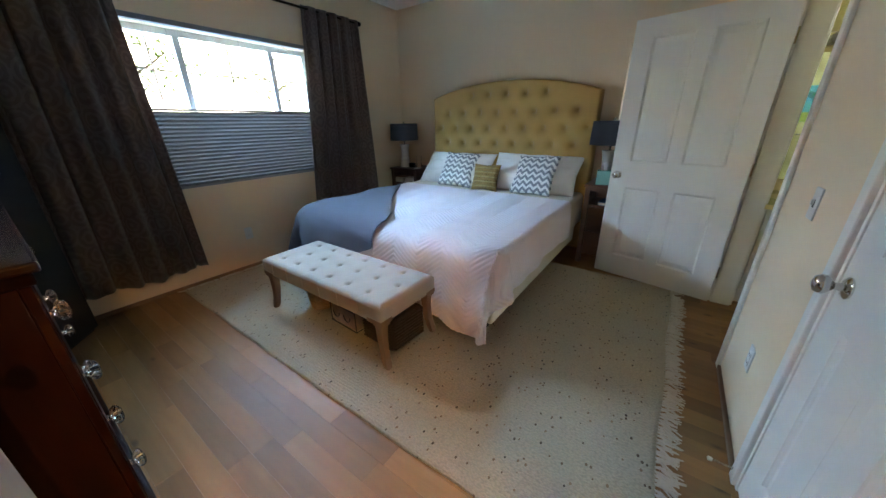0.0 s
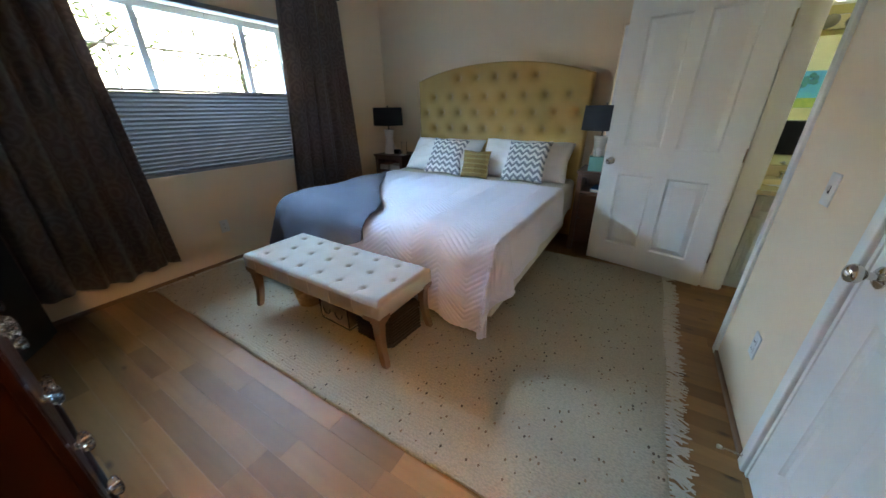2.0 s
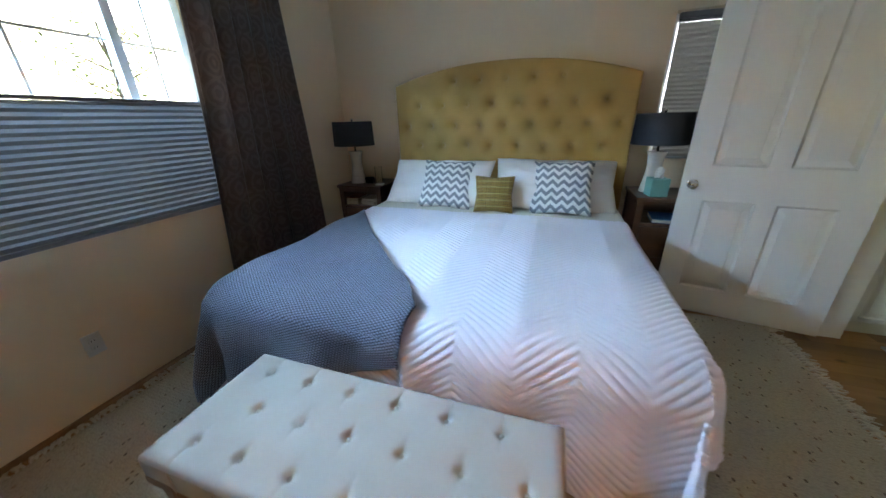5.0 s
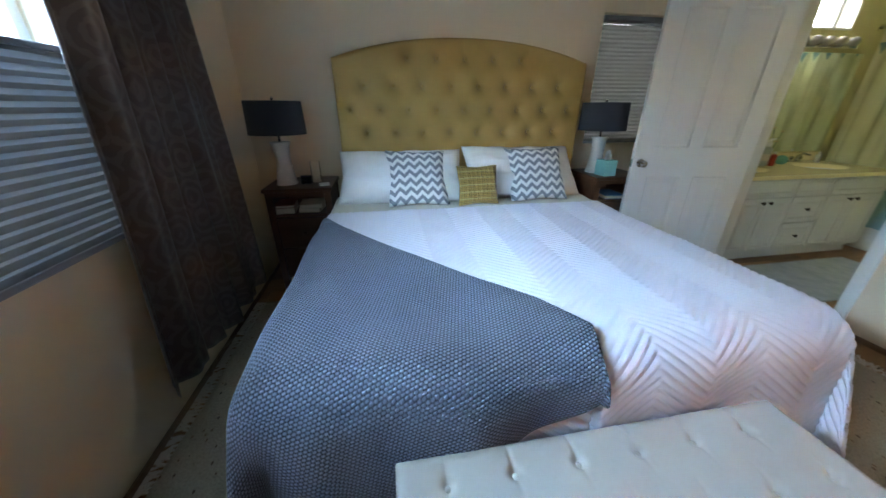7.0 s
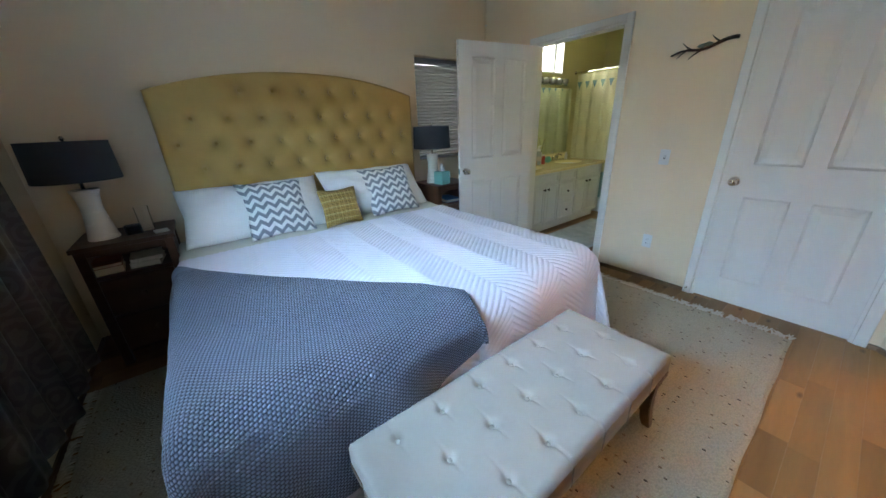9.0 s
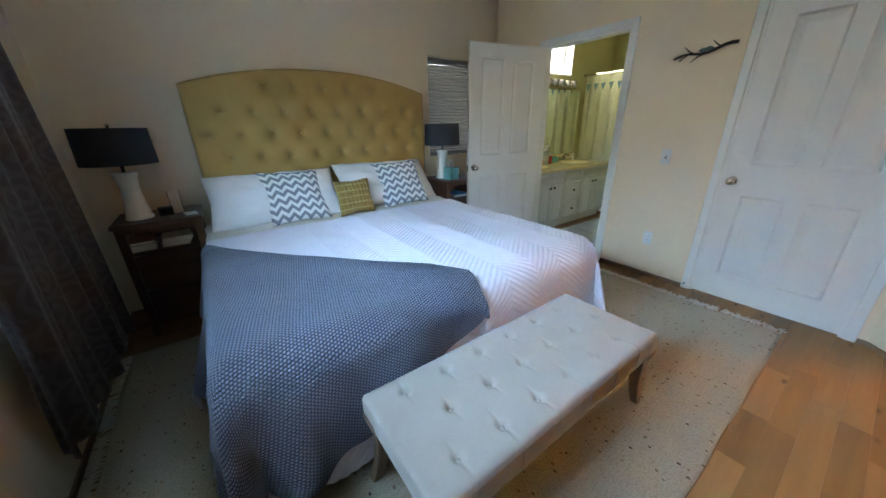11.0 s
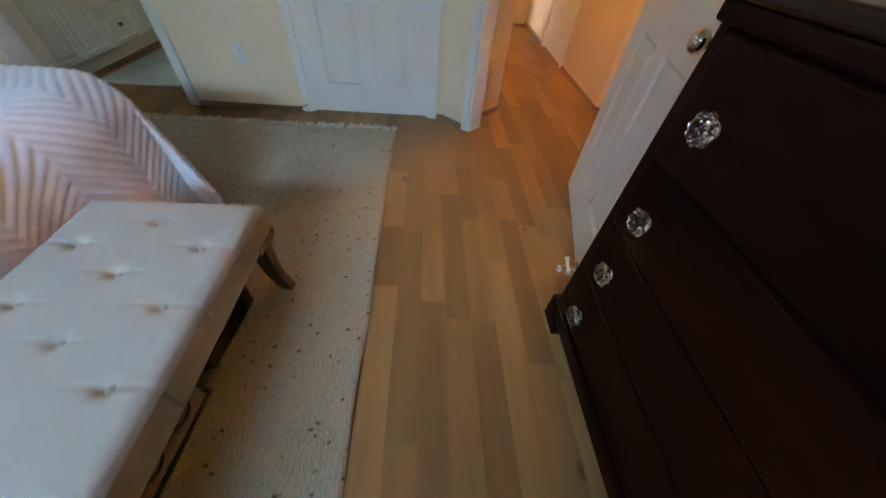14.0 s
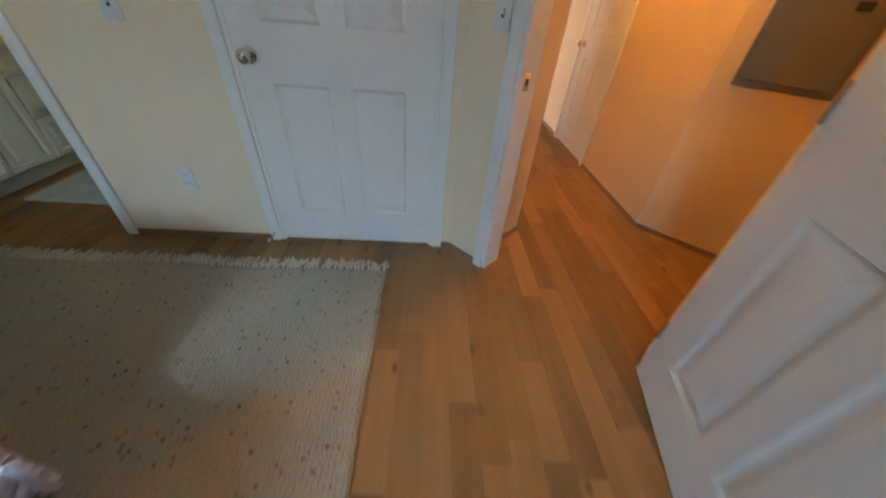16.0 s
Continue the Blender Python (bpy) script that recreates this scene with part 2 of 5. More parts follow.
WALL = surface("cream_wall_paint", (0.80, 0.660, 0.475), 0.6, other=(0.76, 0.620, 0.44), scale=1.5, fine=140, bump=0.25, dist=0.0015)
BATH_WALL = surface("yellow_bath_paint", (0.58, 0.54, 0.25), 0.5, other=(0.54, 0.50, 0.22), scale=1.5, fine=140, bump=0.25, dist=0.0015)
HALL_WALL = surface("hall_wall_paint", (0.72, 0.56, 0.34), 0.6, other=(0.68, 0.52, 0.31), scale=1.5, fine=140, bump=0.25, dist=0.0015)
CEILING = surface("ceiling_paint", (0.82, 0.81, 0.78), 0.8, other=(0.68, 0.67, 0.64), fine=60, bump=0.5, dist=0.003)
WHITE = surface("white_gloss_paint", (0.76, 0.76, 0.73), 0.38, other=(0.71, 0.71, 0.67), scale=3, fine=40, bump=0.06, stretch=(1, 1, 0.3))
DOOR = surface("white_door_paint", (0.74, 0.74, 0.71), 0.40, other=(0.69, 0.69, 0.66), scale=4, fine=120, bump=0.3, dist=0.0012, stretch=(1, 1, 0.05))
PLANK = surface("oak_laminate", (0.28, 0.148, 0.052), 0.47, other=(0.170, 0.086, 0.029), scale=11, mixing=0.75, fine=90, bump=0.10, dist=0.0008,
                stretch=(0.10, 1, 1), piece=0.27, spec=0.28)


def add_knots(m):
    """Sparse dark knots in the wood."""
    nt = m.node_tree
    b = nt.nodes["Principled BSDF"]
    old = b.inputs["Base Color"].links[0].from_socket
    tc = add(nt, "ShaderNodeTexCoord")
    info = add(nt, "ShaderNodeObjectInfo")
    mp = add(nt, "ShaderNodeMapping")
    mp.inputs["Scale"].default_value = (4.2, 9.5, 1)
    nt.links.new(tc.outputs["Object"], mp.inputs["Vector"])
    off = nt.nodes.new("ShaderNodeVectorMath")
    off.operation = "ADD"
    nt.links.new(mp.outputs[0], off.inputs[0])
    nt.links.new(mathn(nt, "MULTIPLY", info.outputs["Random"], 53.0), off.inputs[1])
    vor = add(nt, "ShaderNodeTexVoronoi", Scale=1.0)
    nt.links.new(off.outputs[0], vor.inputs["Vector"])
    r = add(nt, "ShaderNodeMapRange")
    r.inputs["From Min"].default_value, r.inputs["From Max"].default_value = 0.16, 0.02
    nt.links.new(vor.outputs["Distance"], r.inputs["Value"])
    sep = nt.nodes.new("ShaderNodeSeparateColor")
    nt.links.new(vor.outputs["Color"], sep.inputs[0])
    pick = mathn(nt, "GREATER_THAN", sep.outputs[0], 0.48)
    nt.links.new(colour_mix(nt, mathn(nt, "MULTIPLY", r.outputs[0], pick), old, (0.055, 0.03, 0.014)), b.inputs["Base Color"])


add_knots(PLANK)
BASE = surface("oak_quarter_round", (0.22, 0.13, 0.07), 0.5, stretch=(0.2, 0.2, 1), scale=12)
QUILT = surface("white_quilt_cotton", (0.785, 0.755, 0.83), 0.75, other=(0.75, 0.72, 0.79), fine=500, bump=0.2, dist=0.001, sheen=0.2)
SHEET = surface("cream_bed_cotton", (0.70, 0.66, 0.58), 0.85, other=(0.64, 0.60, 0.52), fine=500, bump=0.2, dist=0.001)
PILLOW = surface("white_pillow_cotton", (0.84, 0.81, 0.78), 0.85, other=(0.78, 0.75, 0.71), fine=500, bump=0.2, dist=0.001, scale=4)
GOLDSHINE = gold_weave()
MUSTARD = surface("mustard_velvet", (0.43, 0.262, 0.060), 0.62, other=(0.345, 0.204, 0.043), scale=5, fine=350, bump=0.25, dist=0.001, sheen=0.2)
LINEN = surface("bench_linen", (0.36, 0.32, 0.27), 0.88, other=(0.31, 0.275, 0.228), scale=8, fine=420, bump=0.45, dist=0.001, sheen=0.1)
LEGWOOD = surface("weathered_oak", (0.20, 0.125, 0.07), 0.55, other=(0.12, 0.072, 0.038), scale=14, stretch=(1, 1, 0.12), mixing=0.9)
WALNUT = surface("walnut_stain", (0.105, 0.046, 0.022), 0.42, other=(0.055, 0.023, 0.011), scale=12, stretch=(0.15, 1, 1), mixing=0.9, coat=0.1)
MAHOGANY = surface("dark_red_mahogany", (0.022, 0.0048, 0.0015), 0.42, other=(0.004, 0.0014, 0.0010), scale=9, stretch=(0.15, 1, 1), mixing=0.9, spec=0.06)
MAHOGANY_SIDE = surface("dark_red_mahogany_upright", (0.026, 0.0056, 0.0017), 0.42, other=(0.009, 0.0024, 0.0014), scale=9, stretch=(1, 1, 0.15), mixing=0.9, spec=0.06)
MAHOGANY_TOP = surface("polished_mahogany_top", (0.024, 0.006, 0.0035), 0.16, other=(0.010, 0.003, 0.002), scale=9, stretch=(0.15, 1, 1), mixing=0.9, rough_var=0.05, bump=0.03)
BLACK = surface("black_lacquer", (0.012, 0.012, 0.013), 0.5, other=(0.02, 0.02, 0.02))
RODMAT = surface("oiled_bronze", (0.03, 0.02, 0.016), 0.4, metal=0.8)
CHROME = surface("polished_chrome", (0.72, 0.71, 0.68), 0.12, metal=1.0, bump=0.0, rough_var=0.06)
SHADE_DARK = surface("charcoal_linen_shade", (0.030, 0.034, 0.042), 0.9, other=(0.042, 0.046, 0.054), fine=400, bump=0.4, dist=0.001)
CERAMIC = surface("white_ceramic", (0.68, 0.66, 0.60), 0.25, other=(0.62, 0.60, 0.54), fine=20, bump=0.05)
TEAL = surface("teal_card", (0.20, 0.46, 0.42), 0.6, other=(0.17, 0.41, 0.37))
TISSUE = surface("white_tissue", (0.80, 0.79, 0.77), 0.95)
PAPER = surface("book_paper", (0.62, 0.57, 0.46), 0.9, stretch=(1, 1, 20), scale=20)
BOOKRED = surface("book_cloth_brown", (0.22, 0.09, 0.05), 0.8)
BOOKBLUE = surface("book_cloth_blue", (0.03, 0.12, 0.30), 0.7)
PLASTIC = surface("white_plastic", (0.74, 0.74, 0.72), 0.35, fine=10, bump=0.02)
SOCKET = surface("dark_slot", (0.03, 0.03, 0.03), 0.6)
SHADE_GREY = shade_cloth((0.13, 0.132, 0.14))
SHADE_RAIL = surface("grey_shade_rail", (0.25, 0.26, 0.28), 0.5)
WICKER = surface("tan_wicker", (0.36, 0.23, 0.10), 0.7, other=(0.24, 0.14, 0.055), scale=40, mixing=0.9)
CANVAS = surface("printed_canvas", (0.28, 0.23, 0.17), 0.85, other=(0.16, 0.12, 0.09), scale=9, mixing=0.9)
DARKWEAVE = surface("dark_brown_weave", (0.050, 0.033, 0.025), 0.85, other=(0.022, 0.015, 0.012), scale=60, mixing=0.9, fine=160, bump=0.6, dist=0.003)
RUG = rug_wool()
FRINGE = surface("rug_fringe_wool", (0.54, 0.49, 0.40), 0.95, other=(0.42, 0.38, 0.30), fine=400)
KNIT = knit_fabric()
CHEVRON = chevron_fabric()
DAMASK = damask()
GLASS = glass()
CRYSTAL = glass("crystal_knob_glass", 0.02, (0.95, 0.97, 1.0))
MIRROR = surface("mirror_silver", (0.80, 0.87, 0.80), 0.02, metal=1.0, bump=0.0, rough_var=0.0)
VINYL = surface("white_vinyl_frame", (0.74, 0.75, 0.76), 0.4, fine=20, bump=0.02)
COUNTER = surface("cream_cultured_marble", (0.82, 0.72, 0.40), 0.22, other=(0.76, 0.65, 0.34), scale=7)
CABINET = surface("white_vanity_paint", (0.62, 0.62, 0.58), 0.42, other=(0.56, 0.56, 0.52), fine=60, bump=0.08)
MAT = surface("pale_grey_bath_mat", (0.42, 0.44, 0.42), 0.95, other=(0.30, 0.33, 0.31), scale=10, fine=200, bump=0.6, dist=0.004, mixing=0.9)
SHOWER = surface("cream_shower_cloth", (0.62, 0.60, 0.36), 0.8, other=(0.57, 0.55, 0.31), fine=300)
SHOWER_BLUE = surface("blue_green_shower_border", (0.22, 0.36, 0.36), 0.8, other=(0.32, 0.42, 0.34), scale=14, mixing=0.9)
PENNANT = surface("slate_blue_pennant", (0.11, 0.20, 0.27), 0.8, other=(0.22, 0.32, 0.22), scale=9, mixing=0.9)
BRANCHMAT = surface("dark_bronze_branch", (0.030, 0.018, 0.012), 0.5, metal=0.3, scale=30)
BIRD = surface("verdigris_bird", (0.16, 0.24, 0.22), 0.55)
PANELGREY = surface("grey_steel_panel", (0.16, 0.155, 0.14), 0.45, metal=0.2)
LAWN = surface("lawn_grass", (0.07, 0.11, 0.03), 0.95, other=(0.04, 0.07, 0.02))
LEAF = surface("foliage_leaf", (0.16, 0.23, 0.07), 0.6, other=(0.11, 0.17, 0.05), piece=0.0)
BARK = surface("bark", (0.12, 0.09, 0.06), 0.9)
STUCCO = surface("pale_stucco", (0.62, 0.60, 0.56), 0.9)


# ---- building helpers ----
def finish(ob, bm, material, smooth=False):
    me = bpy.data.meshes.new(ob)
    bmesh.ops.recalc_face_normals(bm, faces=bm.faces)
    if smooth:
        for f in bm.faces:
            f.smooth = True
        for e in bm.edges:
            if len(e.link_faces) == 2 and e.calc_face_angle(0) > 0.7:
                e.smooth = False
    bm.to_mesh(me)
    bm.free()
    me.materials.append(material)
    return me


def part(name, bm, material, parent=None, label="", smooth=False):
    """Links a bmesh as one mesh object under a thing or a part."""
    ob = new(name, finish(name, bm, material, smooth))
    ob.parent = parent
    return tagged(ob, label)


def thing(name, label, category, m=None, group="", kind=""):
    ob = new(name)
    ob.empty_display_size = 0.1
    if m is not None:
        ob.matrix_basis = m
    return tagged(ob, label, category, group, kind)


def box(bm, x0, x1, y0, y1, z0, z1, bevel=0.0, segs=2):
    vs = [bm.verts.new((x, y, z)) for x in (x0, x1) for y in (y0, y1) for z in (z0, z1)]
    fs = [bm.faces.new([vs[i] for i in q]) for q in ((0, 1, 3, 2), (4, 6, 7, 5), (0, 4, 5, 1), (2, 3, 7, 6), (0, 2, 6, 4), (1, 5, 7, 3))]
    if bevel:
        es = list({e for f in fs for e in f.edges})
        bmesh.ops.bevel(bm, geom=es, offset=bevel, segments=segs, affect="EDGES", profile=0.5)
    return bm


def boxed(*a, **k):
    return box(bmesh.new(), *a, **k)


def lathe(bm, profile, segs=24, centre=(0, 0, 0), axis="z"):
    """Turns a profile of (radius, height) about an axis."""
    rings = []
    for r, h in profile:
        ring = []
        for i in range(segs):
            a = 2 * math.pi * i / segs
            p = (r * math.cos(a), r * math.sin(a), h)
            if axis == "y":
                p = (p[0], p[2], p[1])
            elif axis == "x":
                p = (p[2], p[0], p[1])
            ring.append(bm.verts.new(Vector(p) + Vector(centre)))
        rings.append(ring)
    for a, b in zip(rings, rings[1:]):
        for i in range(segs):
            bm.faces.new((a[i], a[(i + 1) % segs], b[(i + 1) % segs], b[i]))
    for ring in (rings[0], rings[-1]):
        if len(set(tuple(v.co) for v in ring)) > 2:
            bm.faces.new(ring)
    return bm


def turned(profile, segs=24, centre=(0, 0, 0), axis="z"):
    return lathe(bmesh.new(), profile, segs, centre, axis)


def tube(bm, points, radii, segs=8):
    """A round bar through points, of changing radius."""
    pts = [Vector(p) for p in points]
    rings = []
    for i, p in enumerate(pts):
        d = (pts[min(i + 1, len(pts) - 1)] - pts[max(i - 1, 0)]).normalized()
        u = d.orthogonal().normalized()
        if rings:
            u = (last - d * last.dot(d)).normalized()
        last = u
        w = d.cross(u)
        r = radii[i] if hasattr(radii, "__len__") else radii
        rings.append([bm.verts.new(p + r * (math.cos(2 * math.pi * k / segs) * u + math.sin(2 * math.pi * k / segs) * w)) for k in range(segs)])
    for a, b in zip(rings, rings[1:]):
        for k in range(segs):
            bm.faces.new((a[k], a[(k + 1) % segs], b[(k + 1) % segs], b[k]))
    bm.faces.new(rings[0])
    bm.faces.new(rings[-1])
    return bm


def sheet(name, nu, nv, at, material, parent=None, label="", thick=0.0, uv=None):
    """A grid surface: at(s, t) gives the place for s, t in 0..1; uv(s, t) the cloth coordinates in metres."""
    bm = bmesh.new()
    lay = bm.loops.layers.uv.new("UVMap")
    vs = [[bm.verts.new(at(i / nu, j / nv)) for j in range(nv + 1)] for i in range(nu + 1)]
    for i in range(nu):
        for j in range(nv):
            f = bm.faces.new((vs[i][j], vs[i + 1][j], vs[i + 1][j + 1], vs[i][j + 1]))
            f.smooth = True
            if uv:
                for loop, (a, b) in zip(f.loops, ((i, j), (i + 1, j), (i + 1, j + 1), (i, j + 1))):
                    loop[lay].uv = uv(a / nu, b / nv)
    me = bpy.data.meshes.new(name)
    bm.to_mesh(me)
    bm.free()
    me.materials.append(material)
    ob = new(name, me)
    ob.parent = parent
    if thick:
        s = ob.modifiers.new("thickness", "SOLIDIFY")
        s.thickness, s.offset = thick, 0.0
    return tagged(ob, label)


def wall_mesh(name, a, b, thick, height, material, openings=(), base=0.0):
    """A wall from a to b on plan whose room face lies on the line; the thickness goes to the right of the way. openings: (from, to, sill, head)."""
    a, b = Vector((*a, 0)), Vector((*b, 0))
    d = (b - a).normalized()
    n = Vector((d.y, -d.x, 0))
    long = (b - a).length
    bm = bmesh.new()
    cuts = sorted({0.0, long, *(o[0] for o in openings), *(o[1] for o in openings)})
    for s0, s1 in zip(cuts, cuts[1:]):
        mid = (s0 + s1) / 2
        spans = [(base, height)]
        for o in openings:
            if o[0] < mid < o[1]:
                spans = [(base, o[2]), (o[3], height)]
        for z0, z1 in spans:
            if z1 - z0 > 0.001:
                start = len(bm.verts)
                box(bm, s0, s1, 0, thick, z0, z1)
                bm.verts.ensure_lookup_table()
                for v in bm.verts[start:]:
                    v.co = a + d * v.co.x + n * v.co.y + Vector((0, 0, v.co.z))
    bmesh.ops.remove_doubles(bm, verts=bm.verts, dist=0.0005)
    ob = part(name, bm, material)
    return tagged(ob, kind="structure")


def frame_at(a, b):
    """The pose whose x runs from a towards b on plan and whose y points into the wall's thickness."""
    d = (Vector((*b, 0)) - Vector((*a, 0))).normalized()
    n = Vector((d.y, -d.x, 0))
    return Matrix(((d.x, n.x, 0, a[0]), (d.y, n.y, 0, a[1]), (0, 0, 1, 0), (0, 0, 0, 1)))


CEIL = 2.70
XE = 3.81
YS = -4.25
XW, YN = 0.03, 0.03
dA, dB = (XE, -3.31), (2.87, YS)

# ---- setting ----
bm = bmesh.new()
box(bm, -0.3, 7.2, -6.2, 0.3, -0.14, -0.012)
floor = tagged(part("floor", bm, surface("subfloor", (0.10, 0.07, 0.05), 0.9)), "light oak laminate plank floor", "floor", kind="structure")
bm = bmesh.new()
box(bm, -0.3, 7.2, -6.2, 0.3, CEIL, CEIL + 0.12)
tagged(part("ceiling", bm, CEILING), "white painted ceiling with light texture", "ceiling", kind="structure")

WIN = (-2.86, -1.34, 0.88, 2.055)  # west window: y from, y to, sill, head
SWIN = (2.83, 3.52, 1.00, 2.00)    # small north window: x from, x to
BWIN = (4.10, 5.29, 1.955, 2.40)    # bathroom window


wall_mesh("wall_west", (XW, YN + 0.16), (XW, YS - 0.12), 0.16, CEIL, WALL, [(YN + 0.16 - WIN[1], YN + 0.16 - WIN[0], WIN[2], WIN[3])])
wall_mesh("wall_south", (XW, YS), dB, 0.12, CEIL, WALL)
DS0, DS1 = 0.229, 1.069  # entry opening along the slanted wall
wall_mesh("wall_entry", dB, dA, 0.12, CEIL, WALL, [(DS0, DS1, 0, 2.05)])
CL0, CL1 = -3.205, -2.370  # closet opening
BD0, BD1 = -1.525, -0.665  # bathroom opening
wall_mesh("wall_east", dA, (XE, YN + 0.16), 0.10, CEIL, WALL, [(CL0 + 3.31, CL1 + 3.31, 0, 2.05), (BD0 + 3.31, BD1 + 3.31, 0, 2.05)])
wall_mesh("wall_north", (XE, YN), (XW, YN), 0.16, CEIL, WALL, [(XE - SWIN[1], XE - SWIN[0], SWIN[2], SWIN[3])])
# bathroom
wall_mesh("wall_bath_north", (6.4, 0.0), (3.922, 0.0), 0.19, CEIL, BATH_WALL, [(6.4 - BWIN[1], 6.4 - BWIN[0], BWIN[2], BWIN[3])])
wall_mesh("wall_bath_east", (6.4, -2.3), (6.4, 0.19), 0.1, CEIL, BATH_WALL)
wall_mesh("wall_bath_south", (3.922, -2.3), (6.5, -2.3), 0.1, CEIL, BATH_WALL)
wall_mesh("wall_bath_west", (3.922, 0.0), (3.922, -2.3), 0.010, CEIL, BATH_WALL, [(-BD1, -BD0, 0, 2.05)])
# hall
wall_mesh("wall_hall_north", (7.0, -3.76), (4.02, -3.76), 0.1, CEIL, HALL_WALL, [(0.12, 0.42, 0, 2.05)])
wall_mesh("wall_hall_slant", (4.02, -3.76), (3.775, -3.515), 0.1, CEIL, HALL_WALL)
HD0, HD1 = 5.20, 5.96
wall_mesh("wall_hall_south", (4.13, -4.62), (7.0, -4.62), 0.1, CEIL, HALL_WALL, [(HD0 - 4.13, HD1 - 4.13, 0, 2.05)])
wall_mesh("wall_hall_end", (7.0, -4.72), (7.0, -3.66), 0.1, CEIL, HALL_WALL)
pA, pB = (3.20, -5.55), (4.13, -4.62)
wall_mesh("wall_hall_panel", pA, pB, 0.1, CEIL, HALL_WALL)
wall_mesh("wall_lobby_west", (2.95, -4.37), (2.95, -5.65), 0.1, CEIL, HALL_WALL)
wall_mesh("wall_lobby_south", (2.95, -5.55), (3.30, -5.55), 0.1, CEIL, HALL_WALL)


def casing(m, s0, s1, head, thick, name="door_casing", both=True):
    """White boards round a doorway and the lining of its jambs."""
    root = tagged(new(name), "white painted wooden door casing", "door casing", kind="structure")
    root.matrix_basis = m
    w, d = 0.060, 0.017
    for y0, y1 in (((-d, 0.0), (thick, thick + d)) if both else ((-d, 0.0),)):
        part("side_board", boxed(s0 - w, s0 - 0.006, y0, y1, 0, head + w, bevel=0.005), WHITE, root)
        part("side_board", boxed(s1 + 0.006, s1 + w, y0, y1, 0, head + w, bevel=0.005), WHITE, root)
        part("head_board", boxed(s0 - 0.006, s1 + 0.006, y0, y1, head + 0.006, head + w, bevel=0.005), WHITE, root)
    part("jamb", boxed(s0 - 0.006, s0 + 0.012, -0.003, thick + 0.003, 0, head + 0.006, bevel=0.002), WHITE, root)
    part("jamb", boxed(s1 - 0.012, s1 + 0.006, -0.003, thick + 0.003, 0, head + 0.006, bevel=0.002), WHITE, root)
    part("head_jamb", boxed(s0 + 0.012, s1 - 0.012, -0.003, thick + 0.003, head - 0.012, head + 0.006, bevel=0.002), WHITE, root)
    return root


def knob_profile():
    return [(0.031, 0.0), (0.031, 0.004), (0.024, 0.009), (0.011, 0.012), (0.010, 0.028), (0.018, 0.034), (0.0265, 0.044), (0.0275, 0.054), (0.022, 0.064), (0.010, 0.069), (0.001, 0.070)]


def door_leaf(name, width, label, m, knob_at):
    """A four-panel moulded door; x from the hinge, y through the leaf."""
    root = tagged(new(name), label, "door", kind="structure")
    root.matrix_basis = m
    h0, h1, t = 0.012, 2.035, 0.0175
    st, mu = 0.135, 0.095
    bm = bmesh.new()
    mid0, mid1 = width / 2 - mu / 2, width / 2 + mu / 2
    lows, ups = (0.20, 0.815), (1.03, 1.91)
    for x0, x1, z0, z1 in ((0.001, st, h0, h1), (width - st, width - 0.001, h0, h1), (mid0, mid1, lows[0], lows[1]), (mid0, mid1, ups[0], ups[1]),
                           (st, width - st, h0, lows[0]), (st, width - st, lows[1], ups[0]), (st, width - st, ups[1], h1)):
        box(bm, x0, x1, -t, t, z0, z1)
    part("door_frame_rails", bm, DOOR, root)
    for x0, x1 in ((st, mid0), (mid1, width - st)):
        for z0, z1 in (lows, ups):
            bm = bmesh.new()
            # sloping sticking, a sunk band and a raised field on either face
            for sgn in (-1, 1):
                loops = []
                for inset, depth in ((0.0, 0.0), (0.004, 0.004), (0.013, 0.010), (0.018, 0.010), (0.048, 0.003), (0.050, 0.002)):
                    y = sgn * (t - depth)
                    loops.append([bm.verts.new(p) for p in ((x0 + inset, y, z0 + inset), (x1 - inset, y, z0 + inset), (x1 - inset, y, z1 - inset), (x0 + inset, y, z1 - inset))])
                for a, b in zip(loops, loops[1:]):
                    for i in range(4):
                        bm.faces.new((a[i], a[(i + 1) % 4], b[(i + 1) % 4], b[i]))
                bm.faces.new(loops[-1])
            part("door_panel", bm, DOOR, root)
    for sgn in (-1, 1):
        prof = [(r, sgn * (t + h)) for r, h in knob_profile()]
        part("door_knob", turned(prof, 20, (knob_at, 0, 0.915), "y"), CHROME, root, "polished chrome door knob", smooth=True)
    part("latch_plate", boxed(width - 0.001, width + 0.0015, -0.012, 0.012, 0.885, 0.945) if knob_at > width / 2 else boxed(-0.0015, 0.001, -0.012, 0.012, 0.885, 0.945), CHROME, root)
    for z in (0.25, 1.02, 1.80):
        hx = -0.004 if knob_at > width / 2 else width + 0.004
        part("hinge", turned([(0.006, z - 0.045), (0.006, z + 0.045)], 10, (hx, -t - 0.004, 0)), CHROME, root)
    return root


casing(frame_at(dB, dA), DS0, DS1, 2.05, 0.12)
casing(frame_at(dA, (XE, 0)), CL0 + 3.31, CL1 + 3.31, 2.05, 0.10)
casing(frame_at(dA, (XE, 0)), BD0 + 3.31, BD1 + 3.31, 2.05, 0.112)
casing(frame_at((4.13, -4.62), (7, -4.62)), HD0 - 4.13, HD1 - 4.13, 2.05, 0.1, both=False)


def toward(hinge, free):
    d = Vector((free[0] - hinge[0], free[1] - hinge[1], 0)).normalized()
    n = Vector((-d.y, d.x, 0))
    return Matrix(((d.x, n.x, 0, hinge[0]), (d.y, n.y, 0, hinge[1]), (0, 0, 1, 0), (0, 0, 0, 1)))


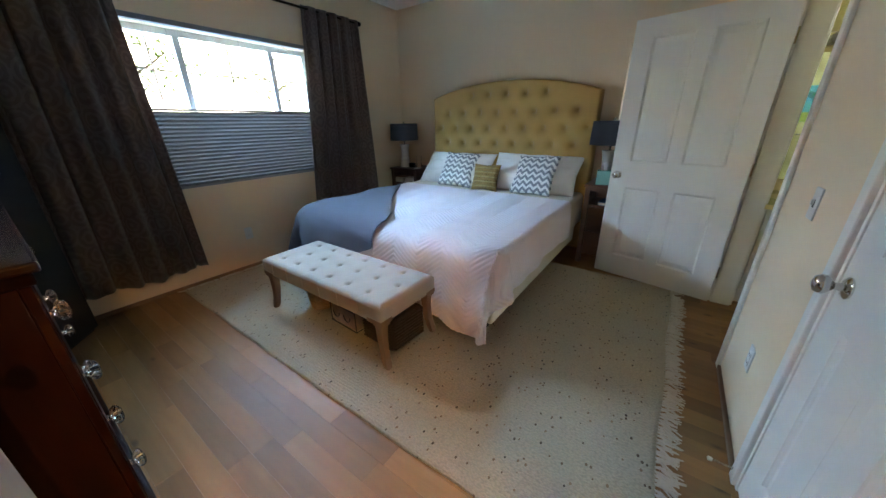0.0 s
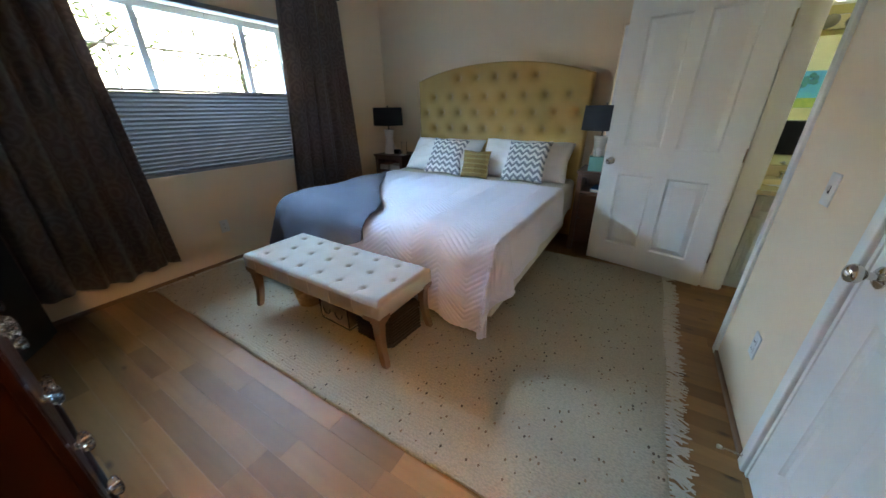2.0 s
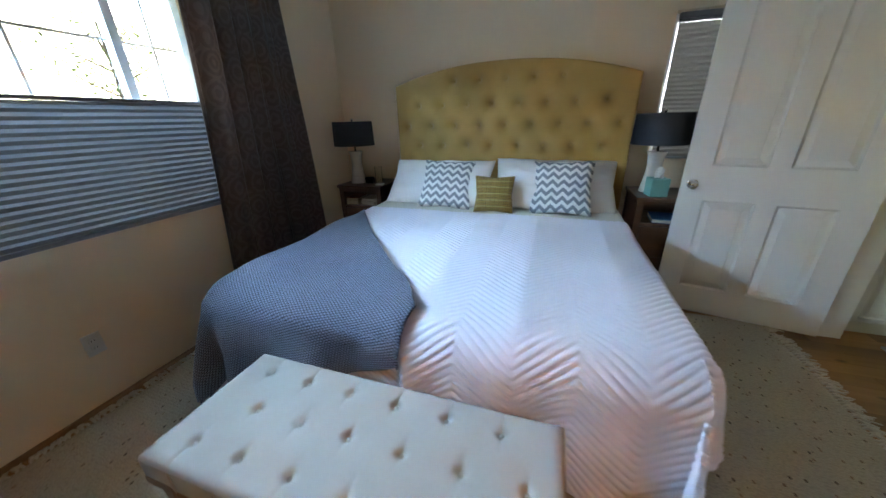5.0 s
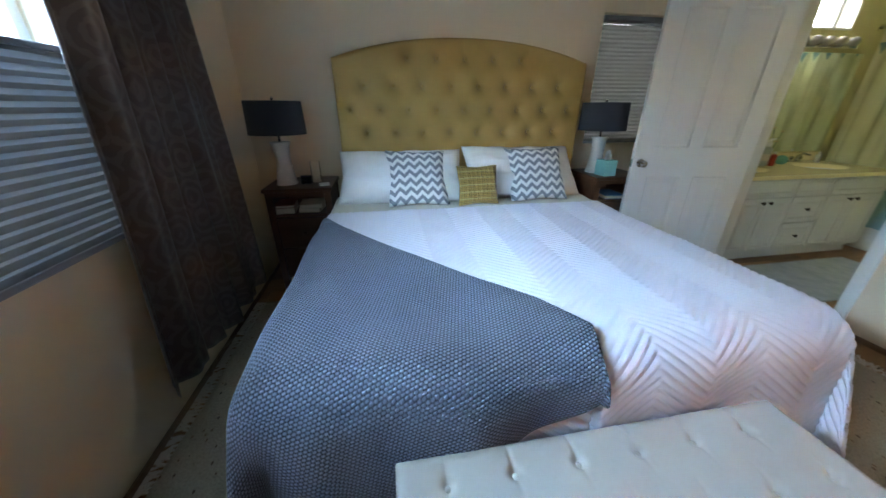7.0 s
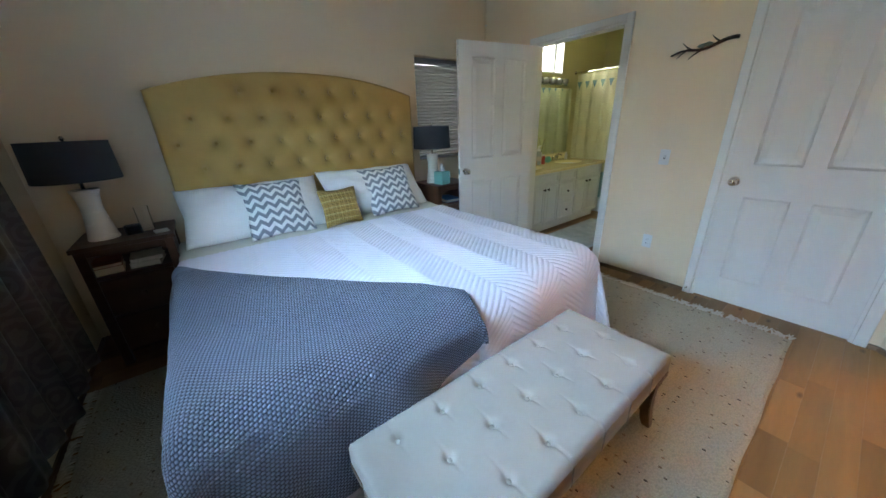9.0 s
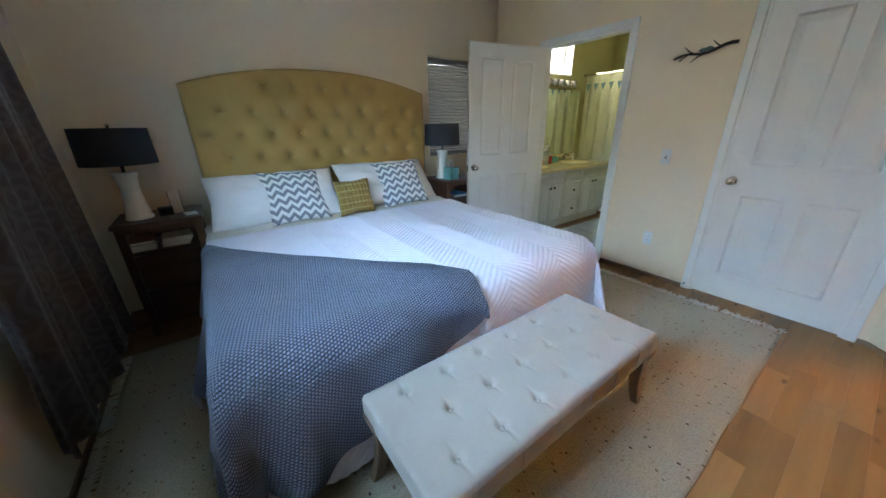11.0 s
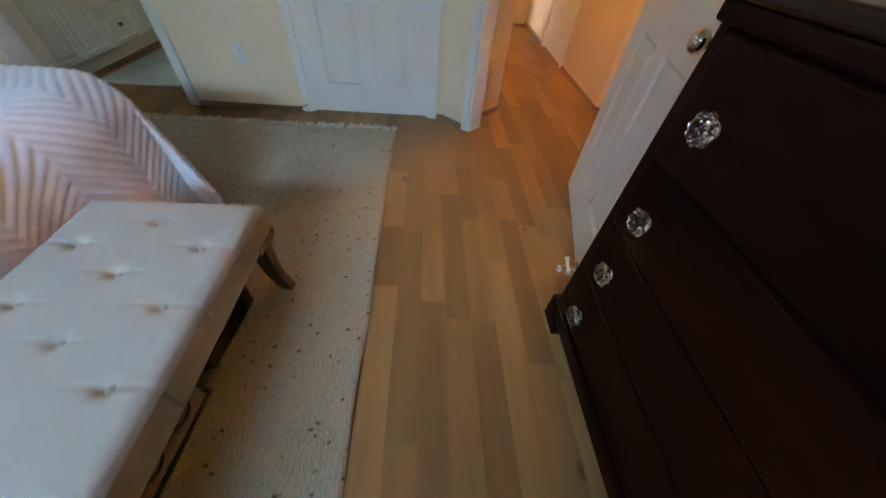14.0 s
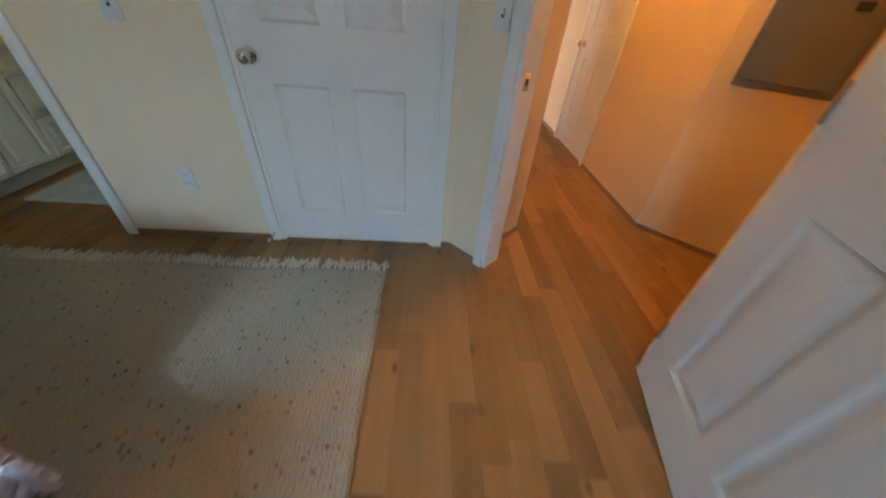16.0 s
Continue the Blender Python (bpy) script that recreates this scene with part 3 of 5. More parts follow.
door_leaf("door_1", 0.885, "white four-panel bathroom door standing open", toward((3.790, -0.694), (2.913, -0.516)), 0.825)
door_leaf("door_2", 0.829, "white four-panel closet door, closed", toward((XE + 0.02, CL0 + 0.003), (XE + 0.02, 0)), 0.765)
door_leaf("door_3", 0.815, "white four-panel entry door standing open", toward((3.018, -4.070), (2.24, -3.878)), 0.755)
door_leaf("door_4", 0.754, "closed white panel door in the hall", toward((HD0 + 0.003, -4.64), (7, -4.64)), 0.695)

# oak quarter-round along the walls
for a, b, spans in (((XW, YN), (XW, YS), [(0, 4.28)]), ((XW, YS), dB, [(0, 2.84)]), (dB, dA, [(0, DS0 - 0.062), (DS1 + 0.062, 1.329)]),
                    (dA, (XE, YN), [(0, 0.043), (CL1 + 3.372, BD0 + 3.248), (BD1 + 3.372, 3.34)]), ((XE, YN), (XW, YN), [(0, 3.78)]),
                    ((4.13, -4.62), (7.0, -4.62), [(0, HD0 - 4.192), (HD1 - 4.068, 2.87)]), (pA, pB, [(0, 1.315)]),
                    ((4.02, -3.76), (3.775, -3.515), [(0, 0.345)]), ((6.4, -2.3), (6.4, 0), [(0, 2.3)])):
    bm = bmesh.new()
    for s0, s1 in spans:
        box(bm, s0, s1, -0.016, -0.0005, 0.0, 0.034, bevel=0.006)
    ob = tagged(part("baseboard", bm, BASE), "thin oak quarter-round moulding", "baseboard", kind="structure")
    ob.matrix_basis = frame_at(a, b)


# ---- windows ----
def window(name, m, w, z0, z1, depth, mullions=(), rails=(), cols=()):
    """x along the wall, y outwards."""
    root = tagged(new(name), "white vinyl window with clear panes", "window", kind="structure")
    root.matrix_basis = m
    f = 0.045
    part("window_frame", boxed(0, f, depth - 0.05, depth, z0, z1, bevel=0.004), VINYL, root)
    part("window_frame", boxed(w - f, w, depth - 0.05, depth, z0, z1, bevel=0.004), VINYL, root)
    part("window_frame", boxed(f, w - f, depth - 0.05, depth, z0, z0 + f, bevel=0.004), VINYL, root)
    part("window_frame", boxed(f, w - f, depth - 0.05, depth, z1 - f, z1, bevel=0.004), VINYL, root)
    for x in mullions:
        part("mullion", boxed(x - 0.024, x + 0.024, depth - 0.058, depth - 0.002, z0 + f, z1 - f, bevel=0.004), VINYL, root)
    for z in rails:
        part("muntin", boxed(f, w - f, depth - 0.024, depth - 0.016, z - 0.007, z + 0.007), VINYL, root)
    for x in cols:
        part("muntin", boxed(x - 0.007, x + 0.007, depth - 0.0235, depth - 0.0165, z0 + f, z1 - f), VINYL, root)
    edges = [f, *mullions, w - f]
    for x0, x1 in zip(edges, edges[1:]):
        pane = part("pane", boxed(x0, x1, depth - 0.022, depth - 0.018, z0 + f, z1 - f), GLASS, root)
        pane.visible_shadow = False
    return root


ww = WIN[1] - WIN[0]
window("window_1", frame_at((XW, WIN[1]), (XW, WIN[0])), ww, WIN[2], WIN[3], 0.15, (0.38, 1.14), (1.76,), (0.19, 0.76, 1.33))
window("window_2", frame_at((SWIN[1], YN), (SWIN[0], YN)), SWIN[1] - SWIN[0], SWIN[2], SWIN[3], 0.15)
window("window_3", frame_at((BWIN[1], 0), (BWIN[0], 0)), BWIN[1] - BWIN[0], BWIN[2], BWIN[3], 0.17, (0.615,))


lining = bpy.data.objects["window_3"]
for x0, x1, z0, z1 in ((-0.002, 0.014, BWIN[2], BWIN[3]), (BWIN[1] - BWIN[0] - 0.014, BWIN[1] - BWIN[0] + 0.002, BWIN[2], BWIN[3]),
                       (0.014, BWIN[1] - BWIN[0] - 0.014, BWIN[2] - 0.002, BWIN[2] + 0.014)):
    part("window_lining", boxed(x0, x1, -0.006, 0.119, z0, z1, bevel=0.002), WHITE, lining)


def pleated_shade(name, m, w, z0, z1, y, label):
    root = thing(name, label, "window shade", m)
    n = round((z1 - z0) / 0.0155)

    def at(s, t):
        k = t * n
        fold = abs(k - 2 * round(k / 2))
        return Vector((s * w, y + 0.016 * (fold - 0.5) + 0.0015 * math.sin(9 * s + 5 * t), z0 + (z1 - z0) * t + 0.002 * math.sin(s * 5 + 1) * t))
    bm = bmesh.new()
    vs = [[bm.verts.new(at(i / 12, j / (2 * n) * 1.0)) for j in range(2 * n + 1)] for i in range(13)]
    for i in range(12):
        for j in range(2 * n):
            bm.faces.new((vs[i][j], vs[i + 1][j], vs[i + 1][j + 1], vs[i][j + 1]))
    part("pleats", bm, SHADE_GREY, root)
    part("bottom_rail", boxed(-0.001, w + 0.001, y - 0.016, y + 0.016, z0 - 0.022, z0, bevel=0.004), SHADE_RAIL, root)
    part("top_rail", boxed(-0.001, w + 0.001, y - 0.016, y + 0.016, z1, z1 + 0.018, bevel=0.004), SHADE_RAIL, root)
    return root


sh = pleated_shade("pleated_shade", frame_at((XW, WIN[1] + 0.04), (XW, WIN[0])), ww + 0.08, 0.884, 1.460, -0.026, "grey pleated shade covering the window's lower half")
part("head_rail", boxed(0, ww + 0.08, -0.046, -0.001, WIN[3] - 0.004, WIN[3] + 0.032, bevel=0.004), SHADE_RAIL, sh)
for x in (0.25, 0.76, 1.27):
    bm = bmesh.new()
    tube(bm, [(x, -0.026, 1.47), (x, -0.026, 2.055)], 0.0012, 5)
    part("lift_cord", bm, SHADE_RAIL, sh)
# same cloth as the first shade, with its brighter light put into the colour
SHADE_GREY = shade_cloth((0.24, 0.235, 0.215))
sh2 = pleated_shade("pleated_shade", frame_at((SWIN[1] - 0.006, YN), (SWIN[0], YN)), SWIN[1] - SWIN[0] - 0.045, SWIN[2] + 0.025, SWIN[3] - 0.06, 0.070, "grey pleated shade drawn over a small window")
part("head_rail", boxed(0, SWIN[1] - SWIN[0] - 0.045, 0.05, 0.09, SWIN[3] - 0.040, SWIN[3] - 0.004, bevel=0.004), SHADE_RAIL, sh2)


# ---- outside ----
tagged(part("ground", boxed(-120, 120, -120, 120, -0.6, -0.45), LAWN), "lawn and soil outside the house", "ground", kind="structure")
# added glowing card: reads as bright distance, its warm emission lights the room
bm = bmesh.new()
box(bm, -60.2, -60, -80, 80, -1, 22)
tagged(part("backdrop", bm, glow("bright_distance", (1.0, 0.90, 0.64), BACK_W, (0.88, 0.86, 0.46), 0.10)), "glowing backdrop card standing in for the distance behind the trees", "backdrop", kind="structure")
# second added card glows beyond the north windows
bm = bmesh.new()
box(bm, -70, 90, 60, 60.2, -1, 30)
tagged(part("backdrop", bm, glow("bright_distance_north", (0.95, 0.98, 1.0), BACK_W)), "glowing backdrop card standing in for the distance to the north", "backdrop", kind="structure")


# ---- bedroom things ----
# rug
RX0, RX1, RY0, RY1 = 0.10, 3.55, -2.985, -0.62
rug = thing("area_rug", "cream woven wool rug with dark flecks and fringe", "rug")


def rug_at(s, t):
    x, y = RX0 + (RX1 - RX0) * s, RY0 + (RY1 - RY0) * t
    e = 0.004 * math.sin(7 * s + 1) * (1 - t) + 0.003 * math.sin(41 * s) * (1 - t) + 0.008 * math.sin(6 * t) * s
    return Vector((x + 0.006 * math.sin(17 * t) * (1 if s > 0.5 else -1), y + e, 0.0115 + 0.0012 * noise.noise(Vector((x * 9, y * 9, 0)))))


def rug_surface():
    bm = bmesh.new()
    nu, nv = 150, 100
    top = [[bm.verts.new(rug_at(i / nu, j / nv)) for j in range(nv + 1)] for i in range(nu + 1)]
    for i in range(nu):
        for j in range(nv):
            bm.faces.new((top[i][j], top[i + 1][j], top[i + 1][j + 1], top[i][j + 1])).smooth = True
    rim = [top[i][0] for i in range(nu + 1)] + [top[nu][j] for j in range(1, nv + 1)] + [top[i][nv] for i in range(nu - 1, -1, -1)] + [top[0][j] for j in range(nv - 1, 0, -1)]
    low = [bm.verts.new((v.co.x, v.co.y, 0.0005)) for v in rim]
    for k in range(len(rim)):
        bm.faces.new((rim[k], low[k], low[(k + 1) % len(rim)], rim[(k + 1) % len(rim)]))
    return bm


part("weave", rug_surface(), RUG, rug)
rng = random.Random(4)
tassels = []
for k in range(8):
    bm = bmesh.new()
    for q in range(5):
        a = rng.uniform(-0.5, 0.5)
        long = rng.uniform(0.055, 0.100)
        pts = [(0, 0, 0.008), (0.02, a * 0.006, 0.011 + rng.random() * 0.003), (0.5 * long, a * 0.4 * long, 0.006), (long, a * long + rng.uniform(-0.01, 0.01), 0.004)]
        tube(bm, pts, [0.004, 0.0065, 0.0048, 0.0030], 5)
    tassels.append(finish("tassel", bm, FRINGE, True))
for side in (0, 1):
    for k in range(112):
        t = (k + 0.5 + rng.uniform(-0.2, 0.2)) / 112
        p = rug_at(side, t)
        ob = new("tassel", rng.choice(tassels))
        ob.parent = rug
        ob.matrix_basis = Matrix.Translation((p.x - (0.004 if side else -0.004), p.y, 0)) @ pose(0, 0, 0, 0, 0, (0 if side else 180) + rng.uniform(-22, 22))

# bed: places of the mattress top
BX0, BX1, BYH, BYF, BTOP = 0.650, 2.620, -0.13, -2.125, 0.635
bed = thing("bed", "king bed with mustard tufted headboard and cream box spring", "bed")
HX0, HX1, HZS, HZC, HY = 0.700, 2.672, 1.628, 1.775, -0.105


def hb_top(x):
    q = (x - (HX0 + HX1) / 2) / ((HX1 - HX0) / 2)
    return HZC - (HZC - HZS) * (abs(q) ** 2.2)


buttons = []
for row, z in enumerate((1.640, 1.455, 1.288, 1.120, 0.950)):
    for k in range(-4, 5):
        x = 1.686 + 0.2215 * k + (0.0 if row % 2 == 0 else 0.1108)
        if row == 0 and abs(k) > 2 or x > HX1 - 0.10 or x < HX0 + 0.10:
            continue
        buttons.append((x, z))


def hb_front(s, t):
    x = HX0 + (HX1 - HX0) * s
    z = 0.30 + (hb_top(x) - 0.30) * t
    edge = min(x - HX0, HX1 - x, hb_top(x) - z)
    y = HY - 0.012
    if edge < 0.03:
        y += 0.03 * (1 - math.sqrt(max(0, 1 - (1 - edge / 0.03) ** 2)))
    if edge < 1e-5:
        return Vector((x, HY + 0.084, z))
    d = 0.0
    for bx, bz in buttons:
        dx, dz = x - bx, z - bz
        r2 = dx * dx + dz * dz
        if r2 < 0.03:
            r = math.sqrt(r2)
            d += 0.026 * math.exp(-(r / 0.022) ** 2) + 0.036 * math.exp(-(r / 0.058) ** 2)
            # pleats running from the button towards its slanting neighbours
            for sx in (-1, 1):
                for sz in (-1, 1):
                    ux, uz = sx * 0.548, sz * 0.836
                    along, off = dx * ux + dz * uz, abs(dx * uz - dz * ux)
                    if 0 < along < 0.11:
                        d += 0.0025 * math.exp(-(off / 0.012) ** 2) * (1 - along / 0.11)
    return Vector((x, y + d, z))


sheet("headboard_upholstery", 300, 200, hb_front, MUSTARD, bed, "mustard velvet upholstery with button tufting")
bm = bmesh.new()
prev = None
for i in range(41):
    x = HX0 + (HX1 - HX0) * i / 40
    z = hb_top(x)
    cur = [bm.verts.new(p) for p in ((x, HY + 0.082, 0.0), (x, HY + 0.082, z), (x, -0.005, z), (x, -0.005, 0.0))]
    if prev:
        for k in range(3):
            bm.faces.new((prev[k], cur[k], cur[k + 1], prev[k + 1]))
    else:
        bm.faces.new(cur)
    prev = cur
bm.faces.new(prev)
part("headboard_back", bm, MUSTARD, bed)
bshape = finish("button", turned([(0.0, -0.006), (0.010, -0.004), (0.013, 0.0), (0.010, 0.004), (0.0005, 0.006)], 12, (0, 0, 0), "y"), MUSTARD, True)
for bx, bz in buttons:
    ob = new("button", bshape)
    ob.parent = bed
    ob.matrix_basis = Matrix.Translation((bx, HY + 0.045, bz))
part("box_spring", boxed(BX0 + 0.02, BX1 - 0.02, BYF + 0.03, BYH, 0.12, 0.36, bevel=0.02), SHEET, bed, "cream fabric box spring")
part("mattress", boxed(BX0, BX1, BYF + 0.005, BYH, 0.36, BTOP - 0.012, bevel=0.085, segs=5), SHEET, bed)
for x in (BX0 + 0.12, (BX0 + BX1) / 2, BX1 - 0.12):
    for y in (BYF + 0.15, BYH - 0.2):
        part("leg", turned([(0.018, 0.0), (0.022, 0.01), (0.022, 0.12)], 12, (x, y, 0.012)), BLACK, bed)

# quilt
QA, QE, QB, QH = 0.40, 0.29, 0.54, -0.62   # west and east overhang, foot overhang, head end
HW, CX = (BX1 - BX0) / 2 + 0.012, (BX0 + BX1) / 2


def drape(u, y, lift=0.0, sway=1.0):
    """Where a point of a cloth lies that is spread over the bed: u across from the bed's middle, y along; beyond the edges it hangs."""
    a = max(0.0, abs(u) - HW + 0.03)
    b = max(0.0, (BYF + 0.10) - y)
    side = 1 if u > 0 else -1
    r = math.hypot(a, b)
    if a > 0 and b > 0:
        # the cloth's corner is cut round
        ca, cb = a / ((QE if u > 0 else QA) + 0.03), b / (QB + 0.10)
        r *= max(ca, cb) / (ca ** 4 + cb ** 4) ** 0.25
    top = BTOP + 0.006 * noise.noise(Vector((u * 1.7, y * 1.7, 3))) + 0.020 * min(1, max(0, (y + 0.9) / 0.5)) + lift
    ex, ey = max(-HW + 0.03, min(HW - 0.03, u)), max(BYF + 0.10, y)
    if r == 0:
        return Vector((CX + ex, ey, top))
    th = math.atan2(b, a)
    R = 0.045 + 0.075 * math.sin(th) ** 2 + max(0.0, lift)
    if r < R * 1.571:
        out, drop = R * math.sin(r / R), R * (1 - math.cos(r / R))
    else:
        out, drop = R, R + (r - R * 1.571)
    hang = max(0.0, r - 0.07)
    run = (y if a > b else u)
    fold = sway * hang * (0.055 * math.sin(run * 7.3 + side) + 0.03 * math.sin(run * 17 + 2))
    corner = math.sin(2 * th) if a > 0 and b > 0 else 0
    deg = math.degrees(th)
    lobe = 0.45 * math.exp(-((deg - 24) / 11) ** 2) + 0.85 * math.exp(-((deg - 58) / 13) ** 2) if corner else 0
    out += 0.05 * hang + fold * (1 - 0.8 * corner) + 0.36 * lobe * hang * min(1, 3 * corner) * (1 if side > 0 else 0.25)
    if corner and side > 0:
        q = min(1.0, max(0.0, (deg - 16) / 32))
        th = th + (math.radians(90 * q * q * (3 - 2 * q)) - th) * min(1, 2 * corner)
    return Vector((CX + ex + side * math.cos(th) * out, ey - math.sin(th) * out, max(0.016, top - drop)))


def chevron_puff(u, v):
    wide = 0.205
    k = math.floor(u / wide)
    slant = (u - k * wide) * (0.8 if k % 2 else -0.8) + (wide * 0.8 if not k % 2 else 0)
    w = ((v + slant) / 0.036) % 1.0
    return 0.0125 * (math.sin(math.pi * w) ** 0.5)


def quilt_at(s, t):
    u = -HW - QA + (2 * HW + QA + QE) * s
    y = QH + (BYF - QB - QH) * t
    p = drape(u, y)
    e = 0.01
    q = drape(u + e, y) - p
    w = drape(u, y - e) - p
    n = w.cross(q)
    n = n.normalized() if n.length > 1e-9 else Vector((0, 0, 1))
    if n.z < 0 and abs(n.z) > 0.5:
        n = -n
    wr = 0.004 * noise.noise(Vector((u * 6, y * 6, 0)))
    hanging = min(1, max(0, (BTOP - 0.06 - p.z) / 0.1))
    return p + n * (chevron_puff(u, y) * (0.66 + 0.10 * hanging) + wr)


quilt = thing("quilt", "white quilted coverlet with stitched chevrons draped over the bed", "quilt")
sheet("coverlet", 400, 400, quilt_at, QUILT, quilt, thick=0.006)


def fold_at(s, t):
    u = -HW - 0.30 + (2 * HW + 0.60) * s
    y = -0.15 + (QH - 0.03 + 0.15) * t
    return drape(u, y, -0.004) + Vector((0, 0, 0.003 * noise.noise(Vector((u * 9, y * 9, 7)))))


sheet("top_sheet", 120, 30, fold_at, SHEET, quilt, "cream sheet showing at the head end")

# throw
EDGE = ((-0.72, 0.655), (-0.77, 0.69), (-1.19, 0.99), (-1.48, 1.22), (-1.71, 1.42), (-1.855, 1.57), (-2.03, 1.68), (-2.18, 1.655), (-2.75, 1.60))


def edge_x(y):
    for (y0, x0), (y1, x1) in zip(EDGE, EDGE[1:]):
        if y0 >= y >= y1:
            return x0 + (x1 - x0) * (y0 - y) / (y0 - y1) - 0.025
    return EDGE[0][1] if y > EDGE[0][0] else EDGE[-1][1]


def hem_y(x):
    q = min(1.0, max(0.0, (1.66 - x) / 0.9))
    return BYF - 0.12 - 0.38 * q ** 0.75 + 0.014 * q * math.sin(x * 23) + 0.010 * q * math.sin(x * 41 + 1)


def throw_uv(s, t):
    # s across from the hanging west side to the slanting edge, t from the head corner to the hem
    y0 = -0.72
    yy = y0 + (BYF - 0.05 - y0) * t
    x = (BX0 - 0.50) + (edge_x(yy) - BX0 + 0.50) * s
    y = y0 + (hem_y(x) - y0) * t
    x = (BX0 - 0.50) + (edge_x(max(y, BYF)) - BX0 + 0.50) * s
    return x - CX, y


def throw_at(s, t):
    u, y = throw_uv(s, t)
    lift = 0.026 + 0.006 * noise.noise(Vector((u * 4, y * 4, 5)))
    p = drape(u, y, lift, 1.5)
    p.z += 0.010 * math.sin(u * 7 + y * 9) * (1 if p.z > BTOP - 0.05 else 0.3)
    # loose folds where it hangs
    hang = min(0.35, max(0.0, BTOP - 0.08 - p.z))
    if y > BYF:
        p.x -= hang * 0.10 * (1 + math.sin(y * 16))
    elif p.x < 0.95:
        p.y -= hang * 0.13 * (1 + math.sin(u * 21 + 1)) * min(1, (0.95 - p.x) / 0.12) * min(1, (BYF - y) / 0.1)
    return p


throw = thing("throw_blanket", "slate-grey chunky knit throw over the bed's corner", "blanket")
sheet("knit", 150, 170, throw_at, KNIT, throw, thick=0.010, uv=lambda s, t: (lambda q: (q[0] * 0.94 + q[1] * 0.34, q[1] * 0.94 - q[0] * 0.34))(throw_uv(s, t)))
bm = bmesh.new()
for k in range(5):
    tube(bm, [(0.01 * math.sin(k * 2), 0.01 * math.cos(k * 2), 0), (0.012 * math.sin(k * 2 + 1), 0.012 * math.cos(k * 2), -0.05), (0.02 * math.sin(k * 3), 0.02 * math.cos(k * 3), -0.11)], [0.005, 0.006, 0.003], 6)
tass = finish("tassel", bm, surface("tassel_wool", (0.40, 0.38, 0.36), 0.95), True)
for k in range(14):
    p = throw_at(0.0, (k + 0.5) / 14)
    ob = new("tassel", tass)
    ob.parent = throw
    ob.matrix_basis = Matrix.Translation((p.x, p.y, max(p.z + 0.004, 0.13))) @ pose(0, 0, 0, rng.uniform(-8, 8), rng.uniform(-8, 8), rng.uniform(0, 360))


def pillow(name, w, h, thick, m, material, label, sag=0.0, tufts=0, seed=1, category="pillow", rumple=0.010):
    """A stuffed pillow: x across, z up, y through it."""
    root = thing(name, label, category, m)
    bm = bmesh.new()
    lay = bm.loops.layers.uv.new("UVMap")
    n = 64 if tufts else 36

    def place(i, j, sgn):
        a, b = -1 + 2 * i / n, -1 + 2 * j / n
        nip = 0.105 if rumple < 0.02 else 0.060
        pinch = 1 - nip * (1 - abs(a)) * abs(b) ** 3
        pinchx = 1 - nip * (1 - abs(b)) * abs(a) ** 3
        t = (max(0, 1 - abs(a) ** 2.6) * max(0, 1 - abs(b) ** 2.6)) ** 0.55
        y = sgn * thick / 2 * t
        y += rumple * (noise.noise(Vector((a * 3 + seed, b * 2.2, sgn))) + 0.25 * noise.noise(Vector((a * 9 + seed, b * 6, sgn + a * 4)))) * t
        if tufts:
            y += sgn * 0.0075 * abs(math.sin(a * tufts * math.pi / 2) * math.sin(b * tufts * math.pi / 2)) * t
        z = b * h / 2 * pinch - sag * (1 - a * a) * max(0, b)
        return Vector((a * w / 2 * pinchx, y, z + h / 2))
    sides = []
    for sgn in (-1, 1):
        vs = [[None] * (n + 1) for _ in range(n + 1)]
        for i in range(n + 1):
            for j in range(n + 1):
                rim = i in (0, n) or j in (0, n)
                vs[i][j] = sides[0][i][j] if rim and sides else bm.verts.new(place(i, j, sgn))
        sides.append(vs)
        for i in range(n):
            for j in range(n):
                q = [(i, j), (i + 1, j), (i + 1, j + 1), (i, j + 1)]
                f = bm.faces.new([vs[x][y] for x, y in q])
                f.smooth = True
                for loop, (x, y) in zip(f.loops, q):
                    loop[lay].uv = (x / n * w, y / n * h)
    me = bpy.data.meshes.new(name)
    bmesh.ops.recalc_face_normals(bm, faces=bm.faces)
    bm.to_mesh(me)
    bm.free()
    me.materials.append(material)
    cover = new("cover", me)
    cover.parent = root
    return root


PT = BTOP + 0.012
pillow("sham_pillow", 0.95, 0.47, 0.25, pose(1.150, -0.43, PT + 0.005, -43, 0, -2), PILLOW, "white king pillow leaning on the headboard", sag=0.025, seed=2, rumple=0.030)
pillow("sham_pillow", 0.95, 0.48, 0.25, pose(2.130, -0.42, PT + 0.005, -42, 1, 2), PILLOW, "white king pillow leaning on the headboard", sag=0.02, seed=5, rumple=0.030)
pillow("throw_pillow", 0.45, 0.45, 0.14, pose(1.265, -0.525, PT, -37, 2, 4), CHEVRON, "grey and white chevron cushion propped on a pillow", seed=8, category="cushion")
pillow("throw_pillow", 0.45, 0.45, 0.14, pose(2.190, -0.525, PT, -35, -2, -4), CHEVRON, "grey and white chevron cushion propped on a pillow", seed=9, category="cushion")
pillow("lumbar_pillow", 0.31, 0.29, 0.11, pose(1.695, -0.565, PT, -20, 0, 3), GOLDSHINE, "small gold quilted cushion between the chevron cushions", tufts=9, seed=3, category="cushion")

